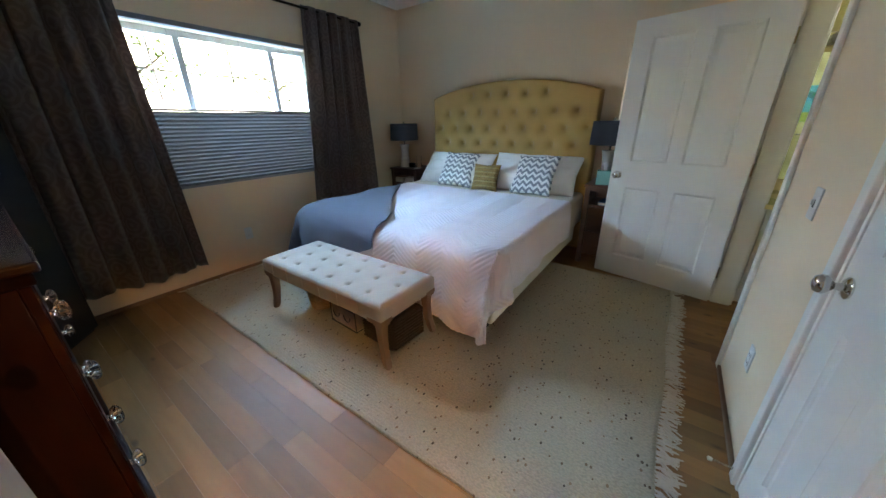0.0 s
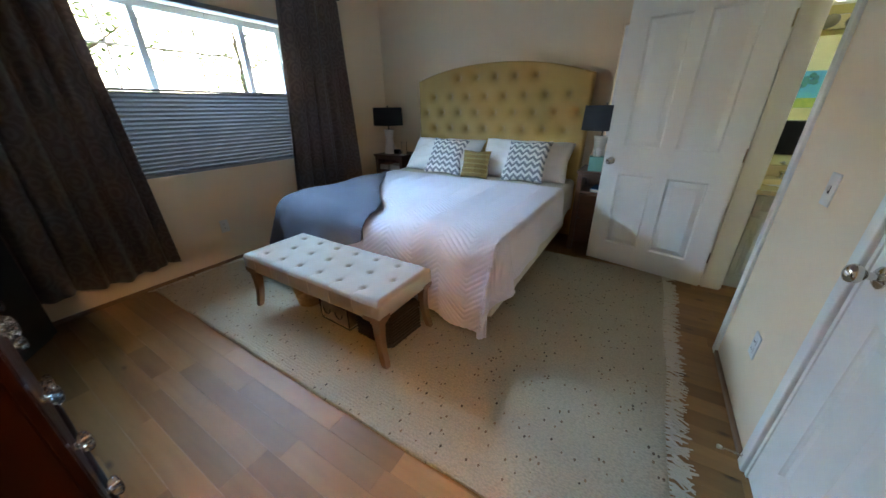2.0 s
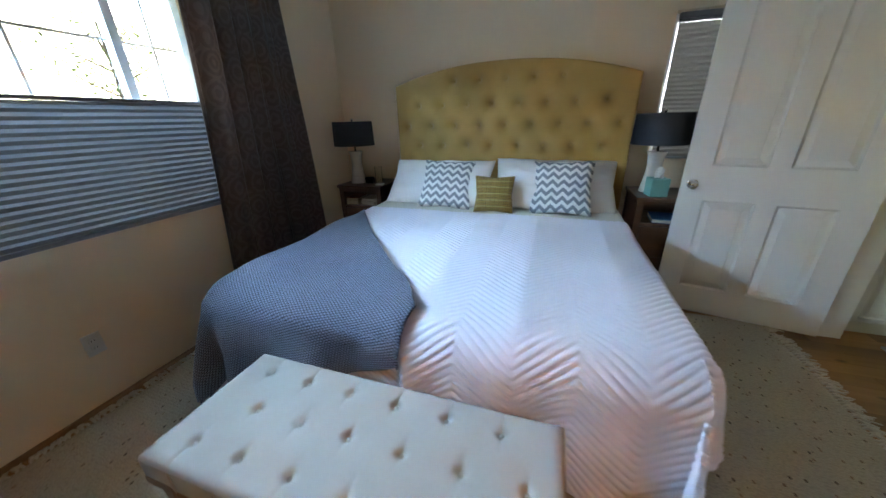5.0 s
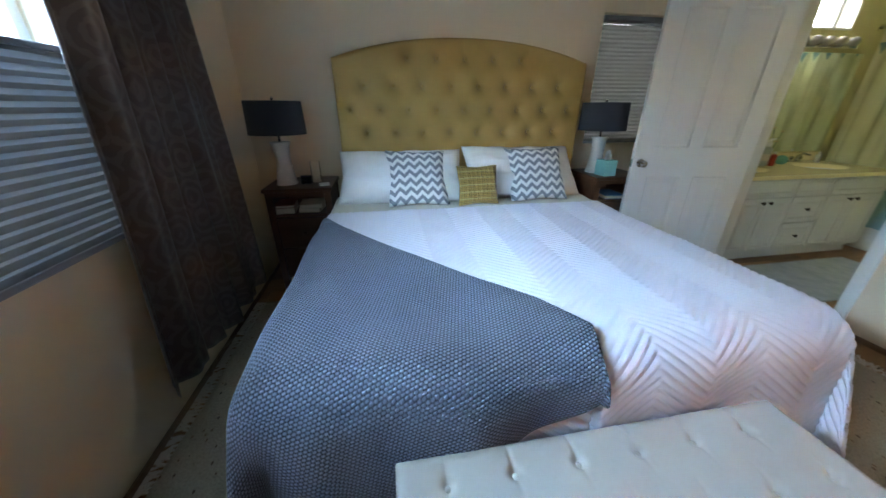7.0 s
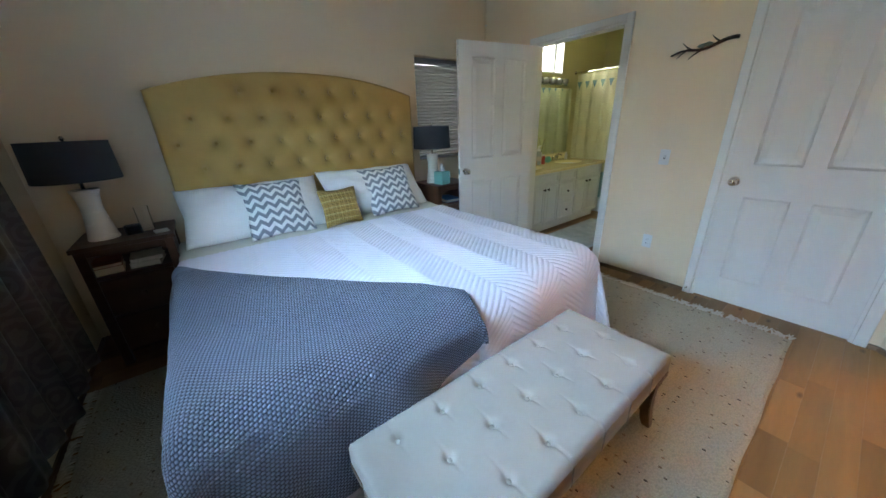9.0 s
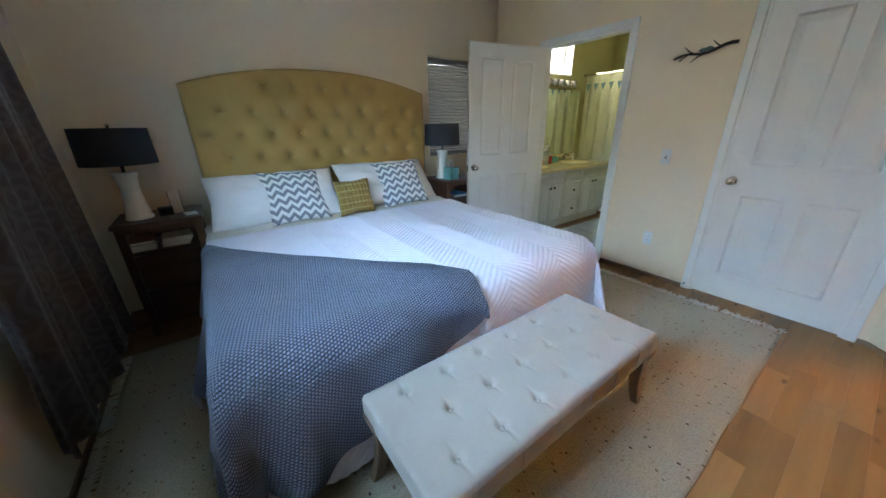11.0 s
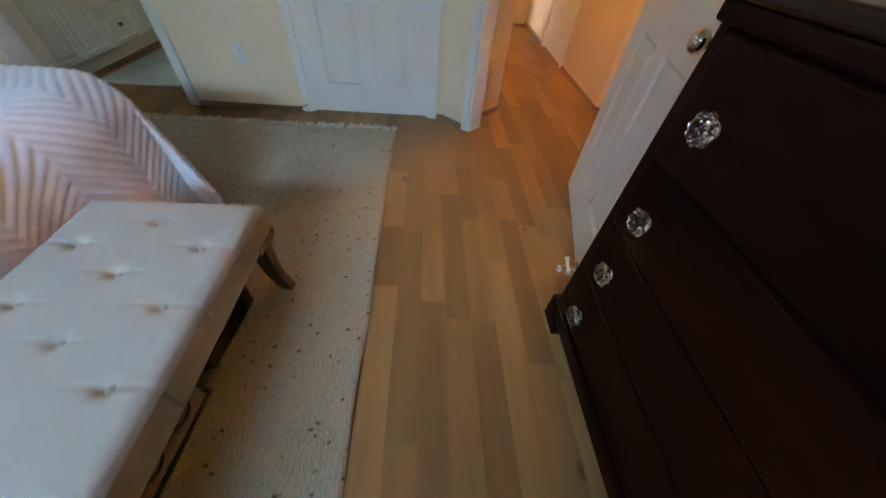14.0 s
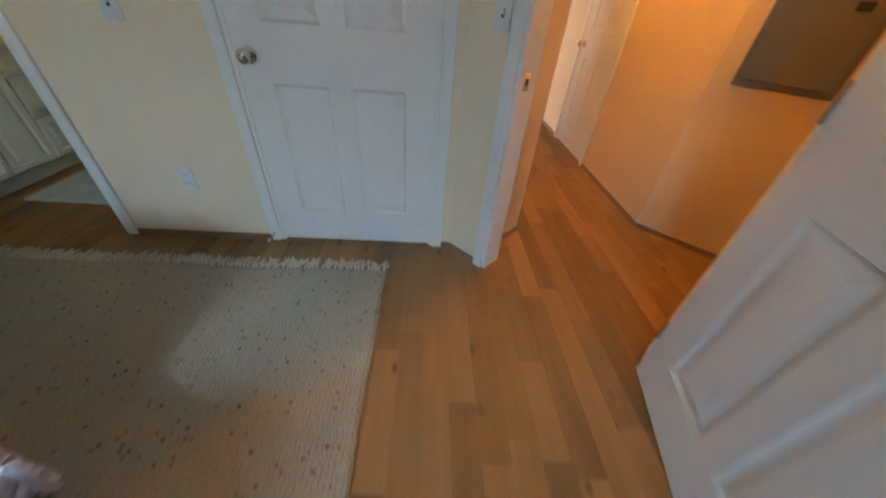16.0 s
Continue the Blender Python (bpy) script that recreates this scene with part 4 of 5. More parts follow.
# bench
NX0, NX1, NY0, NY1 = 1.005, 2.228, -2.690, -2.205
bench = thing("bench", "cream tufted upholstered bench with oak sabre legs", "bench")
tufts = []
for r, y in enumerate((NY0 + 0.09, (NY0 + NY1) / 2, NY1 - 0.09)):
    for k in range(6):
        tufts.append((NX0 + 0.13 + 0.181 * k + (0.0905 if r == 1 else 0), y))
tufts = [q for q in tufts if q[0] < NX1 - 0.07]


def bench_top(s, t):
    x, y = NX0 + (NX1 - NX0) * s, NY0 + (NY1 - NY0) * t
    z = 0.438
    e = min(x - NX0, NX1 - x, y - NY0, NY1 - y)
    if e < 0.035:
        z -= 0.03 * (1 - math.sqrt(max(0, 1 - (1 - e / 0.035) ** 2)))
    for bx, by in tufts:
        dx, dy = x - bx, y - by
        r2 = dx * dx + dy * dy
        if r2 < 0.02:
            z -= 0.019 * math.exp(-r2 / 0.016 ** 2) + 0.004 * math.exp(-r2 / 0.05 ** 2)
            if abs(dx) < 0.02:
                z -= 0.0042 * math.exp(-(dx / 0.0055) ** 2) * (math.exp(-(dy / 0.05) ** 2) if (y - by) * ((NY0 + NY1) / 2 - by) >= 0 else 1.0)
    return Vector((x, y, z))


sheet("cushion_top", 240, 100, bench_top, LINEN, bench)
bm = bmesh.new()
rim = []
for i in range(80):
    q = i / 80 * 4
    k, f = int(q), q % 1
    c = ((NX0, NY0), (NX1, NY0), (NX1, NY1), (NX0, NY1), (NX0, NY0))
    rim.append((c[k][0] + (c[k + 1][0] - c[k][0]) * f, c[k][1] + (c[k + 1][1] - c[k][1]) * f))
rows = [[bm.verts.new((x, y, z)) for x, y in rim] for z in (0.409, 0.37, 0.325)]
rows.append([bm.verts.new((x + (0.008 if x < 1.6 else -0.008), y + (0.008 if y < -2.45 else -0.008), 0.315)) for x, y in rim])
for a, b in zip(rows, rows[1:]):
    for i in range(80):
        bm.faces.new((a[i], a[(i + 1) % 80], b[(i + 1) % 80], b[i])).smooth = True
bm.faces.new(rows[-1])
part("cushion_side", bm, LINEN, bench)
for k in range(6):
    x = NX0 + 0.13 + 0.181 * k
    for y in (NY0 - 0.0015, NY1 + 0.0015):
        bm = bmesh.new()
        tube(bm, [(x, y, 0.412), (x, y, 0.325)], 0.0022, 6)
        part("pleat_seam", bm, LINEN, bench)
tb = finish("button", turned([(0.009, -0.003), (0.009, 0.001), (0.006, 0.004), (0.0005, 0.005)], 10), LINEN, True)
for x, y in tufts:
    ob = new("button", tb)
    ob.parent = bench
    ob.matrix_basis = Matrix.Translation((x, y, 0.417))
for sx in (-1, 1):
    for sy in (-1, 1):
        bm = bmesh.new()
        cx, cy = (NX0 + 0.035 if sx < 0 else NX1 - 0.035), (NY0 + 0.035 if sy < 0 else NY1 - 0.035)
        rows = []
        for k in range(13):
            f = k / 12
            z = 0.345 * (1 - f) + 0.013 * f
            half = 0.028 - 0.010 * f
            bow = 0.030 * f ** 2.2 - 0.012 * math.sin(math.pi * f)
            x, y = cx + sx * bow, cy + sy * bow * 0.35
            rows.append([bm.verts.new((x + a * half, y + b * half, z)) for a, b in ((-1, -1), (1, -1), (1, 1), (-1, 1))])
        for a, b in zip(rows, rows[1:]):
            for i in range(4):
                bm.faces.new((a[i], a[(i + 1) % 4], b[(i + 1) % 4], b[i]))
        bm.faces.new(rows[0])
        bm.faces.new(rows[-1])
        bmesh.ops.bevel(bm, geom=[e for e in bm.edges if abs((e.verts[0].co - e.verts[1].co).normalized().z) > 0.7], offset=0.004, segments=2, affect="EDGES")
        part("leg", bm, LEGWOOD, bench, "weathered oak sabre leg")
        ox, oy = (NX0 if sx < 0 else NX1), (NY0 if sy < 0 else NY1)
        xs, ys = sorted((ox + sx * 0.003, ox - sx * 0.115)), sorted((oy + sy * 0.003, oy - sy * 0.012))
        part("corner_strip", boxed(*xs, *ys, 0.312, 0.338, bevel=0.002), LEGWOOD, bench)
        xs, ys = sorted((ox + sx * 0.003, ox - sx * 0.012)), sorted((oy - sy * 0.0125, oy - sy * 0.085))
        part("corner_strip", boxed(*xs, *ys, 0.312, 0.338, bevel=0.002), LEGWOOD, bench)
        part("corner_block", boxed(cx - 0.034, cx + 0.034, cy - 0.034, cy + 0.034, 0.295, 0.335, bevel=0.004), LEGWOOD, bench)

# things under the bench
basket = thing("bucket_basket", "tan wicker bucket basket on the rug", "basket", pose(1.30, -2.44, 0.0125))
bm = turned([(0.075, 0.0), (0.080, 0.004), (0.112, 0.20), (0.114, 0.20), (0.108, 0.20), (0.077, 0.012), (0.001, 0.012)], 28)
part("weave", bm, WICKER, basket, smooth=True)
for k in range(11):
    f = (k + 0.5) / 11
    r = 0.080 + 0.032 * f
    bm = bmesh.new()
    tube(bm, [((r + 0.002 * math.sin(i * 3 + k * 3.1)) * math.cos(i * math.pi / 20), (r + 0.002 * math.sin(i * 3 + k * 3.1)) * math.sin(i * math.pi / 20), 0.2 * f) for i in range(41)], 0.006, 5)
    part("wicker_band", bm, WICKER, basket)
crate = thing("storage_crate", "printed canvas storage box with dark metal frame", "storage box", pose(1.68, -2.42, 0.0125, 0, 0, -3))
part("body", boxed(-0.135, 0.135, -0.115, 0.13, 0.006, 0.155, bevel=0.012), CANVAS, crate)
bm = bmesh.new()
for z in (0.006, 0.158):
    tube(bm, [(-0.14, -0.12, z), (0.14, -0.12, z), (0.14, 0.135, z), (-0.14, 0.135, z), (-0.14, -0.12, z)], 0.005, 6)
part("wire_frame", bm, BLACK, crate)
for x in (-0.14, 0.14):
    for y in (-0.12, 0.135):
        part("wire_post", tube(bmesh.new(), [(x, y, 0.006), (x, y, 0.158)], 0.004, 6), BLACK, crate)
for x in (-0.07, 0.05):
    bm = bmesh.new()
    tube(bm, [(x + 0.035 * math.cos(a * math.pi / 8), -0.124, 0.10 - 0.04 * math.sin(a * math.pi / 8)) for a in range(9)], 0.004, 6)
    part("handle", bm, BLACK, crate)
dark = thing("woven_basket", "dark brown woven storage basket on the rug", "basket", pose(2.02, -2.40, 0.0125, 0, 0, -4))
part("body", boxed(-0.145, 0.150, -0.14, 0.15, 0.0, 0.215, bevel=0.03, segs=3), DARKWEAVE, dark, smooth=True)
for k in range(9):
    z = 0.02 + 0.022 * k
    bm = bmesh.new()
    tube(bm, [(-0.148 + 0.02, -0.143, z), (0.135, -0.143, z), (0.153, -0.125, z), (0.153, 0.13, z)], 0.0085, 5)
    part("woven_band", bm, DARKWEAVE, dark)


# nightstands
def nightstand(name, x0, x1, label):
    root = thing(name, label, "nightstand", pose(x0, -0.015, 0))
    w, d, h = x1 - x0, 0.42, 0.79
    part("top", boxed(-0.012, w + 0.012, -d - 0.015, 0, h - 0.025, h, bevel=0.004), WALNUT, root)
    for x in (0.0, w - 0.045):
        for y in (-d, -0.045):
            part("leg", boxed(x, x + 0.045, y, y + 0.045, 0.0, h - 0.025, bevel=0.003), WALNUT, root)
    for x in (0.008, w - 0.026):
        part("side_panel", boxed(x, x + 0.018, -d + 0.045, -0.045, 0.09, h - 0.026), WALNUT, root)
    part("back_panel", boxed(0.045, w - 0.045, -0.03, -0.015, 0.09, h - 0.026), WALNUT, root)
    part("shelf", boxed(0.026, w - 0.026, -d + 0.01, -0.031, 0.585, 0.600), WALNUT, root)
    part("top_rail", boxed(0.045, w - 0.045, -d + 0.004, -d + 0.022, h - 0.06, h - 0.0255), WALNUT, root)
    for z0, z1 in ((0.345, 0.575), (0.10, 0.335)):
        dr = part("drawer_front", boxed(0.048, w - 0.048, -d + 0.002, -d + 0.022, z0, z1, bevel=0.004), WALNUT, root)
        part("drawer_knob", turned([(0.006, 0), (0.006, -0.012), (0.014, -0.018), (0.014, -0.024), (0.001, -0.028)], 14, (w / 2, -d + 0.002, (z0 + z1) / 2), "y"), WALNUT, dr, smooth=True)
    return root


nightstand("nightstand", 0.195, 0.635, "dark walnut nightstand with open shelf and drawers")
nightstand("nightstand", 2.715, 3.150, "dark walnut nightstand with open shelf and drawers")


def table_lamp(m, label):
    root = thing("table_lamp", label, "lamp", m)
    prof = [(0.072, 0.0), (0.074, 0.006), (0.070, 0.02), (0.058, 0.09), (0.050, 0.16), (0.049, 0.20), (0.056, 0.26), (0.066, 0.288), (0.064, 0.294), (0.012, 0.296)]
    part("base", turned(prof, 32), CERAMIC, root, "waisted white ceramic base", smooth=True)
    part("neck", turned([(0.012, 0.296), (0.010, 0.30), (0.010, 0.36), (0.016, 0.362), (0.016, 0.40)], 14), CHROME, root, smooth=True)
    part("shade", turned([(0.186, 0.345), (0.178, 0.555), (0.175, 0.555), (0.183, 0.345)], 48), SHADE_DARK, root, "charcoal drum shade", smooth=True)
    part("shade_top", turned([(0.177, 0.549), (0.177, 0.551), (0.02, 0.552)], 48), SHADE_DARK, root)
    part("finial", turned([(0.006, 0.551), (0.006, 0.562), (0.011, 0.57), (0.008, 0.58), (0.001, 0.584)], 12), CHROME, root, smooth=True)
    return root


table_lamp(pose(0.315, -0.265, 0.79), "white ceramic lamp with charcoal drum shade on the nightstand")
table_lamp(pose(2.832, -0.200, 0.79), "white ceramic lamp with charcoal drum shade beside tissues")

# small things on the nightstands
tb = thing("tissue_box", "teal tissue box with a tissue pulled up", "tissue box", pose(2.838, -0.345, 0.79, 0, 0, 8))
part("carton", boxed(-0.058, 0.058, -0.058, 0.058, 0, 0.125, bevel=0.003), TEAL, tb)
bm = bmesh.new()
for k in range(3):
    a = k * 2.1
    vs = [[bm.verts.new((0.03 * math.cos(a) * (s - 0.5) * 2 + 0.012 * t * math.sin(a), 0.03 * math.sin(a) * (s - 0.5) * 2 + 0.012 * math.sin(7 * s + a) * t, 0.120 + 0.085 * t * (0.6 + 0.4 * math.sin(3 * s + a)))) for t in (0, 0.5, 1)] for s in (0, 0.25, 0.5, 0.75, 1)]
    for i in range(4):
        for j in range(2):
            bm.faces.new((vs[i][j], vs[i + 1][j], vs[i + 1][j + 1], vs[i][j + 1])).smooth = True
part("tissue", bm, TISSUE, tb)
books = ((0.27, -0.30, 0.17, 0.21, 0.040, PAPER, "cream paperback lying on the nightstand shelf"), (0.275, -0.30, 0.16, 0.20, 0.022, BOOKRED, "brown book on top of a paperback"),
         (0.47, -0.29, 0.15, 0.20, 0.030, PAPER, "pale paperback lying on the nightstand shelf"), (0.47, -0.29, 0.16, 0.19, 0.026, PAPER, "pale notebook on top of a paperback"))
level = {}


def book(x, y, w, d, h, cover, label, z):
    root = thing("book", label, "book", pose(x, y, z, 0, 0, rng.uniform(-6, 6)))
    part("page_block", boxed(-w / 2 + 0.003, w / 2 - 0.004, -d / 2 + 0.004, d / 2 - 0.004, 0.002, h - 0.002), PAPER, root)
    part("cover", boxed(-w / 2, w / 2, -d / 2, d / 2, h - 0.003, h, bevel=0.0008), cover, root)
    part("back_cover", boxed(-w / 2, w / 2, -d / 2, d / 2, 0, 0.003, bevel=0.0008), cover, root)
    return root


for x, y, w, d, h, c, lab in books:
    key = round(x, 1)
    z = level.get(key, 0.600)
    book(x, y, w, d, h, c, lab, z)
    level[key] = z + h
book(2.93, -0.31, 0.17, 0.22, 0.03, BOOKBLUE, "blue hardback lying on the nightstand shelf", 0.600)
clock = thing("alarm_clock", "small black alarm clock beside the lamp", "clock", pose(0.455, -0.29, 0.79, 0, 0, 10))
part("case", boxed(-0.04, 0.04, -0.025, 0.025, 0, 0.06, bevel=0.008), BLACK, clock)
part("face", boxed(-0.032, 0.032, -0.027, -0.024, 0.008, 0.052), surface("dark_glass", (0.01, 0.012, 0.02), 0.1), clock)
vase = thing("glass_vase", "clear glass tumbler on the nightstand", "glass", pose(0.515, -0.22, 0.79))
part("tumbler", turned([(0.030, 0.0), (0.034, 0.006), (0.036, 0.15), (0.033, 0.15), (0.030, 0.012), (0.001, 0.010)], 24), GLASS, vase, smooth=True)
card = thing("note_card", "small white card lying on the nightstand", "card", pose(0.585, -0.34, 0.79, 0, 0, 12))
part("paper", boxed(-0.035, 0.035, -0.04, 0.04, 0, 0.008, bevel=0.001), TISSUE, card)


cable = thing("wall_cable", "thin painted cable running down the room's corner", "cable")
part("cord", tube(bmesh.new(), [(XE - 0.010, YN - 0.010, 0.04), (XE - 0.012, YN - 0.009, 1.4), (XE - 0.010, YN - 0.010, CEIL)], 0.0065, 8), WALL, cable, smooth=True)
for z in (0.6, 1.5, 2.35):
    part("clip", boxed(XE - 0.019, XE - 0.001, YN - 0.019, YN - 0.001, z, z + 0.012, bevel=0.002), PLASTIC, cable)


# curtains
def curtain(name, y_top, y_bot, z0, label, seed, folds):
    root = thing(name, label, "curtain")

    def at(s, t):
        y0 = y_top[0] + (y_bot[0] - y_top[0]) * (1 - t)
        y1 = y_top[1] + (y_bot[1] - y_top[1]) * (1 - t)
        y = y0 + (y1 - y0) * s
        amp = 0.020 + 0.022 * (1 - t)
        f = math.sin(s * folds * 2 * math.pi + seed + 0.6 * math.sin(s * 9 + seed)) + 0.35 * math.sin(s * folds * 4.7 * math.pi + 2 * seed)
        x = 0.118 + amp * f + 0.008 * math.sin(5 * t + 6 * s)
        z = z0 + (2.425 - z0) * t + 0.012 * math.sin(s * 11) * (1 - t)
        if t > 0.965:
            x = 0.112 + (x - 0.112) * 0.75
        return Vector((x, y + 0.012 * math.cos(s * folds * 2 * math.pi + seed), z))
    wide = abs(y_bot[1] - y_bot[0]) * 1.6
    sheet("panel", 130, 70, at, DAMASK, root, thick=0.003, uv=lambda s, t: (s * wide, t * 2.2))
    return root


curtain("curtain", (-0.745, -1.440), (-0.66, -1.640), 0.20, "dark brown damask curtain gathered beside the window", 0.4, 5)
curtain("curtain", (-2.850, -3.560), (-2.760, -3.640), 0.19, "dark brown damask curtain hanging beside the window", 2.1, 5)
rod = thing("curtain_rod", "dark bronze curtain rod above the window", "curtain rod")
bm = bmesh.new()
tube(bm, [(0.112, -0.715, 2.40), (0.112, -3.62, 2.40)], 0.011, 12)
part("pole", bm, RODMAT, rod)
for y in (-0.705, -3.63):
    part("finial", turned([(0.011, -0.02), (0.020, -0.015), (0.024, 0.0), (0.020, 0.014), (0.001, 0.02)], 16, (0.112, y, 2.40), "y"), RODMAT, rod, smooth=True)
for y in (-0.735, -2.10, -3.60):
    part("bracket", boxed(XW, 0.112, y - 0.006, y + 0.006, 2.380, 2.392), RODMAT, rod)

# dresser
DX0, DX1, DYF, DYB = 1.02, 2.116, -3.705, -4.235
dresser = thing("dresser", "dark mahogany dresser with four drawers and glass knobs", "dresser")
part("carcass", boxed(DX0, DX1, DYB, DYF - 0.022, 0.10, 1.02, bevel=0.003), MAHOGANY_SIDE, dresser)
part("top", boxed(DX0 - 0.025, DX1 + 0.025, DYB, DYF + 0.028, 1.02, 1.048, bevel=0.008, segs=3), MAHOGANY_TOP, dresser)
part("cornice", boxed(DX0 - 0.010, DX1 + 0.010, DYB, DYF + 0.012, 0.985, 1.02, bevel=0.008, segs=3), MAHOGANY, dresser)
part("stile", boxed(DX0, DX0 + 0.028, DYF - 0.022, DYF, 0.10, 0.985, bevel=0.003), MAHOGANY_SIDE, dresser)
part("stile", boxed(DX1 - 0.028, DX1, DYF - 0.022, DYF, 0.10, 0.985, bevel=0.003), MAHOGANY_SIDE, dresser)
part("plinth", boxed(DX0 - 0.018, DX1 + 0.018, DYB, DYF + 0.020, 0.065, 0.125, bevel=0.010, segs=3), MAHOGANY, dresser)
for x0, x1 in ((DX0 - 0.018, DX0 + 0.09), (DX1 - 0.09, DX1 + 0.018)):
    for y0, y1 in ((DYF - 0.07, DYF + 0.020), (DYB, DYB + 0.09)):
        part("bracket_foot", boxed(x0, x1, y0, y1, 0.0, 0.066, bevel=0.008), MAHOGANY, dresser)
for z0, z1, kz in ((0.132, 0.330, 0.225), (0.338, 0.528, 0.438), (0.536, 0.732, 0.628), (0.742, 0.976, 0.850)):
    dr = part("drawer_front", boxed(DX0 + 0.031, DX1 - 0.031, DYF - 0.018, DYF + 0.004, z0, z1, bevel=0.005), MAHOGANY, dresser)
    for kx in (DX0 + 0.11, DX1 - 0.142):
        kb = turned([(0.012, 0.003), (0.010, 0.010), (0.014, 0.014), (0.026, 0.020), (0.031, 0.030), (0.026, 0.039), (0.015, 0.044), (0.012, 0.041), (0.001, 0.040)], 32, (kx, DYF, kz), "y")
        for v in kb.verts:
            a = math.atan2(v.co.z - kz, v.co.x - kx)
            f = 1 + 0.11 * math.cos(8 * a) * min(1, (math.hypot(v.co.x - kx, v.co.z - kz) / 0.024) ** 2)
            v.co.x, v.co.z = kx + (v.co.x - kx) * f, kz + (v.co.z - kz) * f
        part("glass_knob", kb, CRYSTAL, dr, "fluted clear glass knob")
        part("knob_screw", turned([(0.014, 0.004), (0.014, 0.007), (0.004, 0.008), (0.004, 0.040)], 10, (kx, DYF, kz), "y"), CHROME, dr)

# black piece in the corner
cab = thing("corner_cabinet", "plain black cabinet standing in the corner", "cabinet", toward((0.195, -3.535), (0.45, -3.735)))
part("body", boxed(0.0, 0.62, -0.30, 0.0, 0.02, 1.45, bevel=0.006), BLACK, cab)
part("base", boxed(0.02, 0.60, -0.28, -0.02, 0.0, 0.02), BLACK, cab)

# spring door stop, branch ornament, switches, outlets
door3 = bpy.data.objects["door_3"]
kick = part("kick_stop", tube(bmesh.new(), [(0.792, -0.019, 0.085), (0.772, -0.045, 0.082), (0.745, -0.085, 0.070), (0.742, -0.105, 0.055)], [0.008, 0.008, 0.007, 0.006], 8), CHROME, door3, "chrome kick-down door stop", smooth=True)
part("mount", boxed(0.765, 0.805, -0.026, -0.0176, 0.055, 0.125, bevel=0.003), CHROME, kick)
part("lever", tube(bmesh.new(), [(0.772, -0.045, 0.082), (0.768, -0.055, 0.105), (0.765, -0.060, 0.125)], [0.006, 0.006, 0.005], 8), CHROME, kick)
part("cross_arm", tube(bmesh.new(), [(0.700, -0.080, 0.075), (0.712, -0.080, 0.075), (0.775, -0.080, 0.075), (0.787, -0.080, 0.075)], [0.012, 0.007, 0.007, 0.012], 8), PLASTIC, kick, "white rubber-ended cross arm", smooth=True)
part("rubber_tip", turned([(0.001, 0.030), (0.010, 0.032), (0.011, 0.055), (0.001, 0.058)], 12, (0.742, -0.106, 0)), PLASTIC, kick, "white rubber tip", smooth=True)
stop2 = thing("door_stop", "sprung door stop low on the closet casing", "door stop", pose(XE - 0.018, -2.335, 0.055, 0, 0, 90))
part("spring", tube(bmesh.new(), [(0.005 * math.cos(k), k * 0.0011, 0.005 * math.sin(k)) for k in range(60)], 0.0014, 5), CHROME, stop2)
part("tip", turned([(0.001, 0.064), (0.008, 0.066), (0.009, 0.080), (0.001, 0.083)], 12, (0, 0, 0), "y"), PLASTIC, stop2, "white rubber tip", smooth=True)
strike = thing("strike_plate", "brushed metal strike plate in the entry jamb", "strike plate", frame_at(dB, dA))
part("plate", boxed(DS1 - 0.0150, DS1 - 0.0122, 0.030, 0.062, 0.885, 0.945), CHROME, strike)
part("latch_hole", boxed(DS1 - 0.0160, DS1 - 0.0151, 0.038, 0.054, 0.903, 0.927), SOCKET, strike)
branch = thing("branch_ornament", "dark metal branch with small verdigris birds on the wall", "wall ornament")
bm = bmesh.new()
main = [(XE - 0.030, -1.895 - 0.37 * f, 1.757 + 0.050 * f + 0.012 * math.sin(f * 9)) for f in [k / 12 for k in range(13)]]
tube(bm, main, [0.006 + 0.006 * k / 12 for k in range(13)], 7)
part("stem", bm, BRANCHMAT, branch, smooth=True)
for f, dz, dy in ((0.25, -0.045, 0.05), (0.4, 0.05, 0.06), (0.55, -0.05, 0.07), (0.75, 0.045, 0.05)):
    p = Vector(main[int(f * 12)])
    bm = bmesh.new()
    tube(bm, [p, p + Vector((-0.006, dy * 0.5, dz * 0.4)), p + Vector((-0.010, dy, dz))], [0.006, 0.0045, 0.002], 6)
    part("twig", bm, BRANCHMAT, branch)
for f in (0.5, 0.62):
    p = Vector(main[int(f * 12)]) + Vector((-0.012, 0, 0.02))
    bm = turned([(0.001, -0.03), (0.006, -0.022), (0.013, -0.008), (0.014, 0.004), (0.010, 0.014), (0.009, 0.02), (0.002, 0.03)], 12, p, "y")
    part("bird", bm, BIRD, branch, smooth=True)
for k in (2, 10):
    part("wall_pin", turned([(0.003, 0.0), (0.003, 0.030)], 8, (XE - 0.030, main[k][1], main[k][2]), "x"), BRANCHMAT, branch)


def wall_plate(name, m, label, kind):
    root = thing(name, label, kind, m)
    part("plate", boxed(-0.036, 0.036, -0.006, 0.0, -0.058, 0.058, bevel=0.003), PLASTIC, root)
    if kind == "switch":
        part("toggle", boxed(-0.005, 0.005, -0.016, -0.0055, -0.004, 0.014, bevel=0.002), PLASTIC, root)
        part("toggle_slot", boxed(-0.006, 0.006, -0.0075, -0.0055, -0.014, 0.014), SOCKET, root)
    else:
        for z in (-0.020, 0.020):
            part("socket", boxed(-0.017, 0.017, -0.0085, -0.0055, z - 0.014, z + 0.014, bevel=0.003), PLASTIC, root)
            for x in (-0.006, 0.006):
                part("slot", boxed(x - 0.001, x + 0.001, -0.0095, -0.008, z - 0.004, z + 0.005), SOCKET, root)
    return root


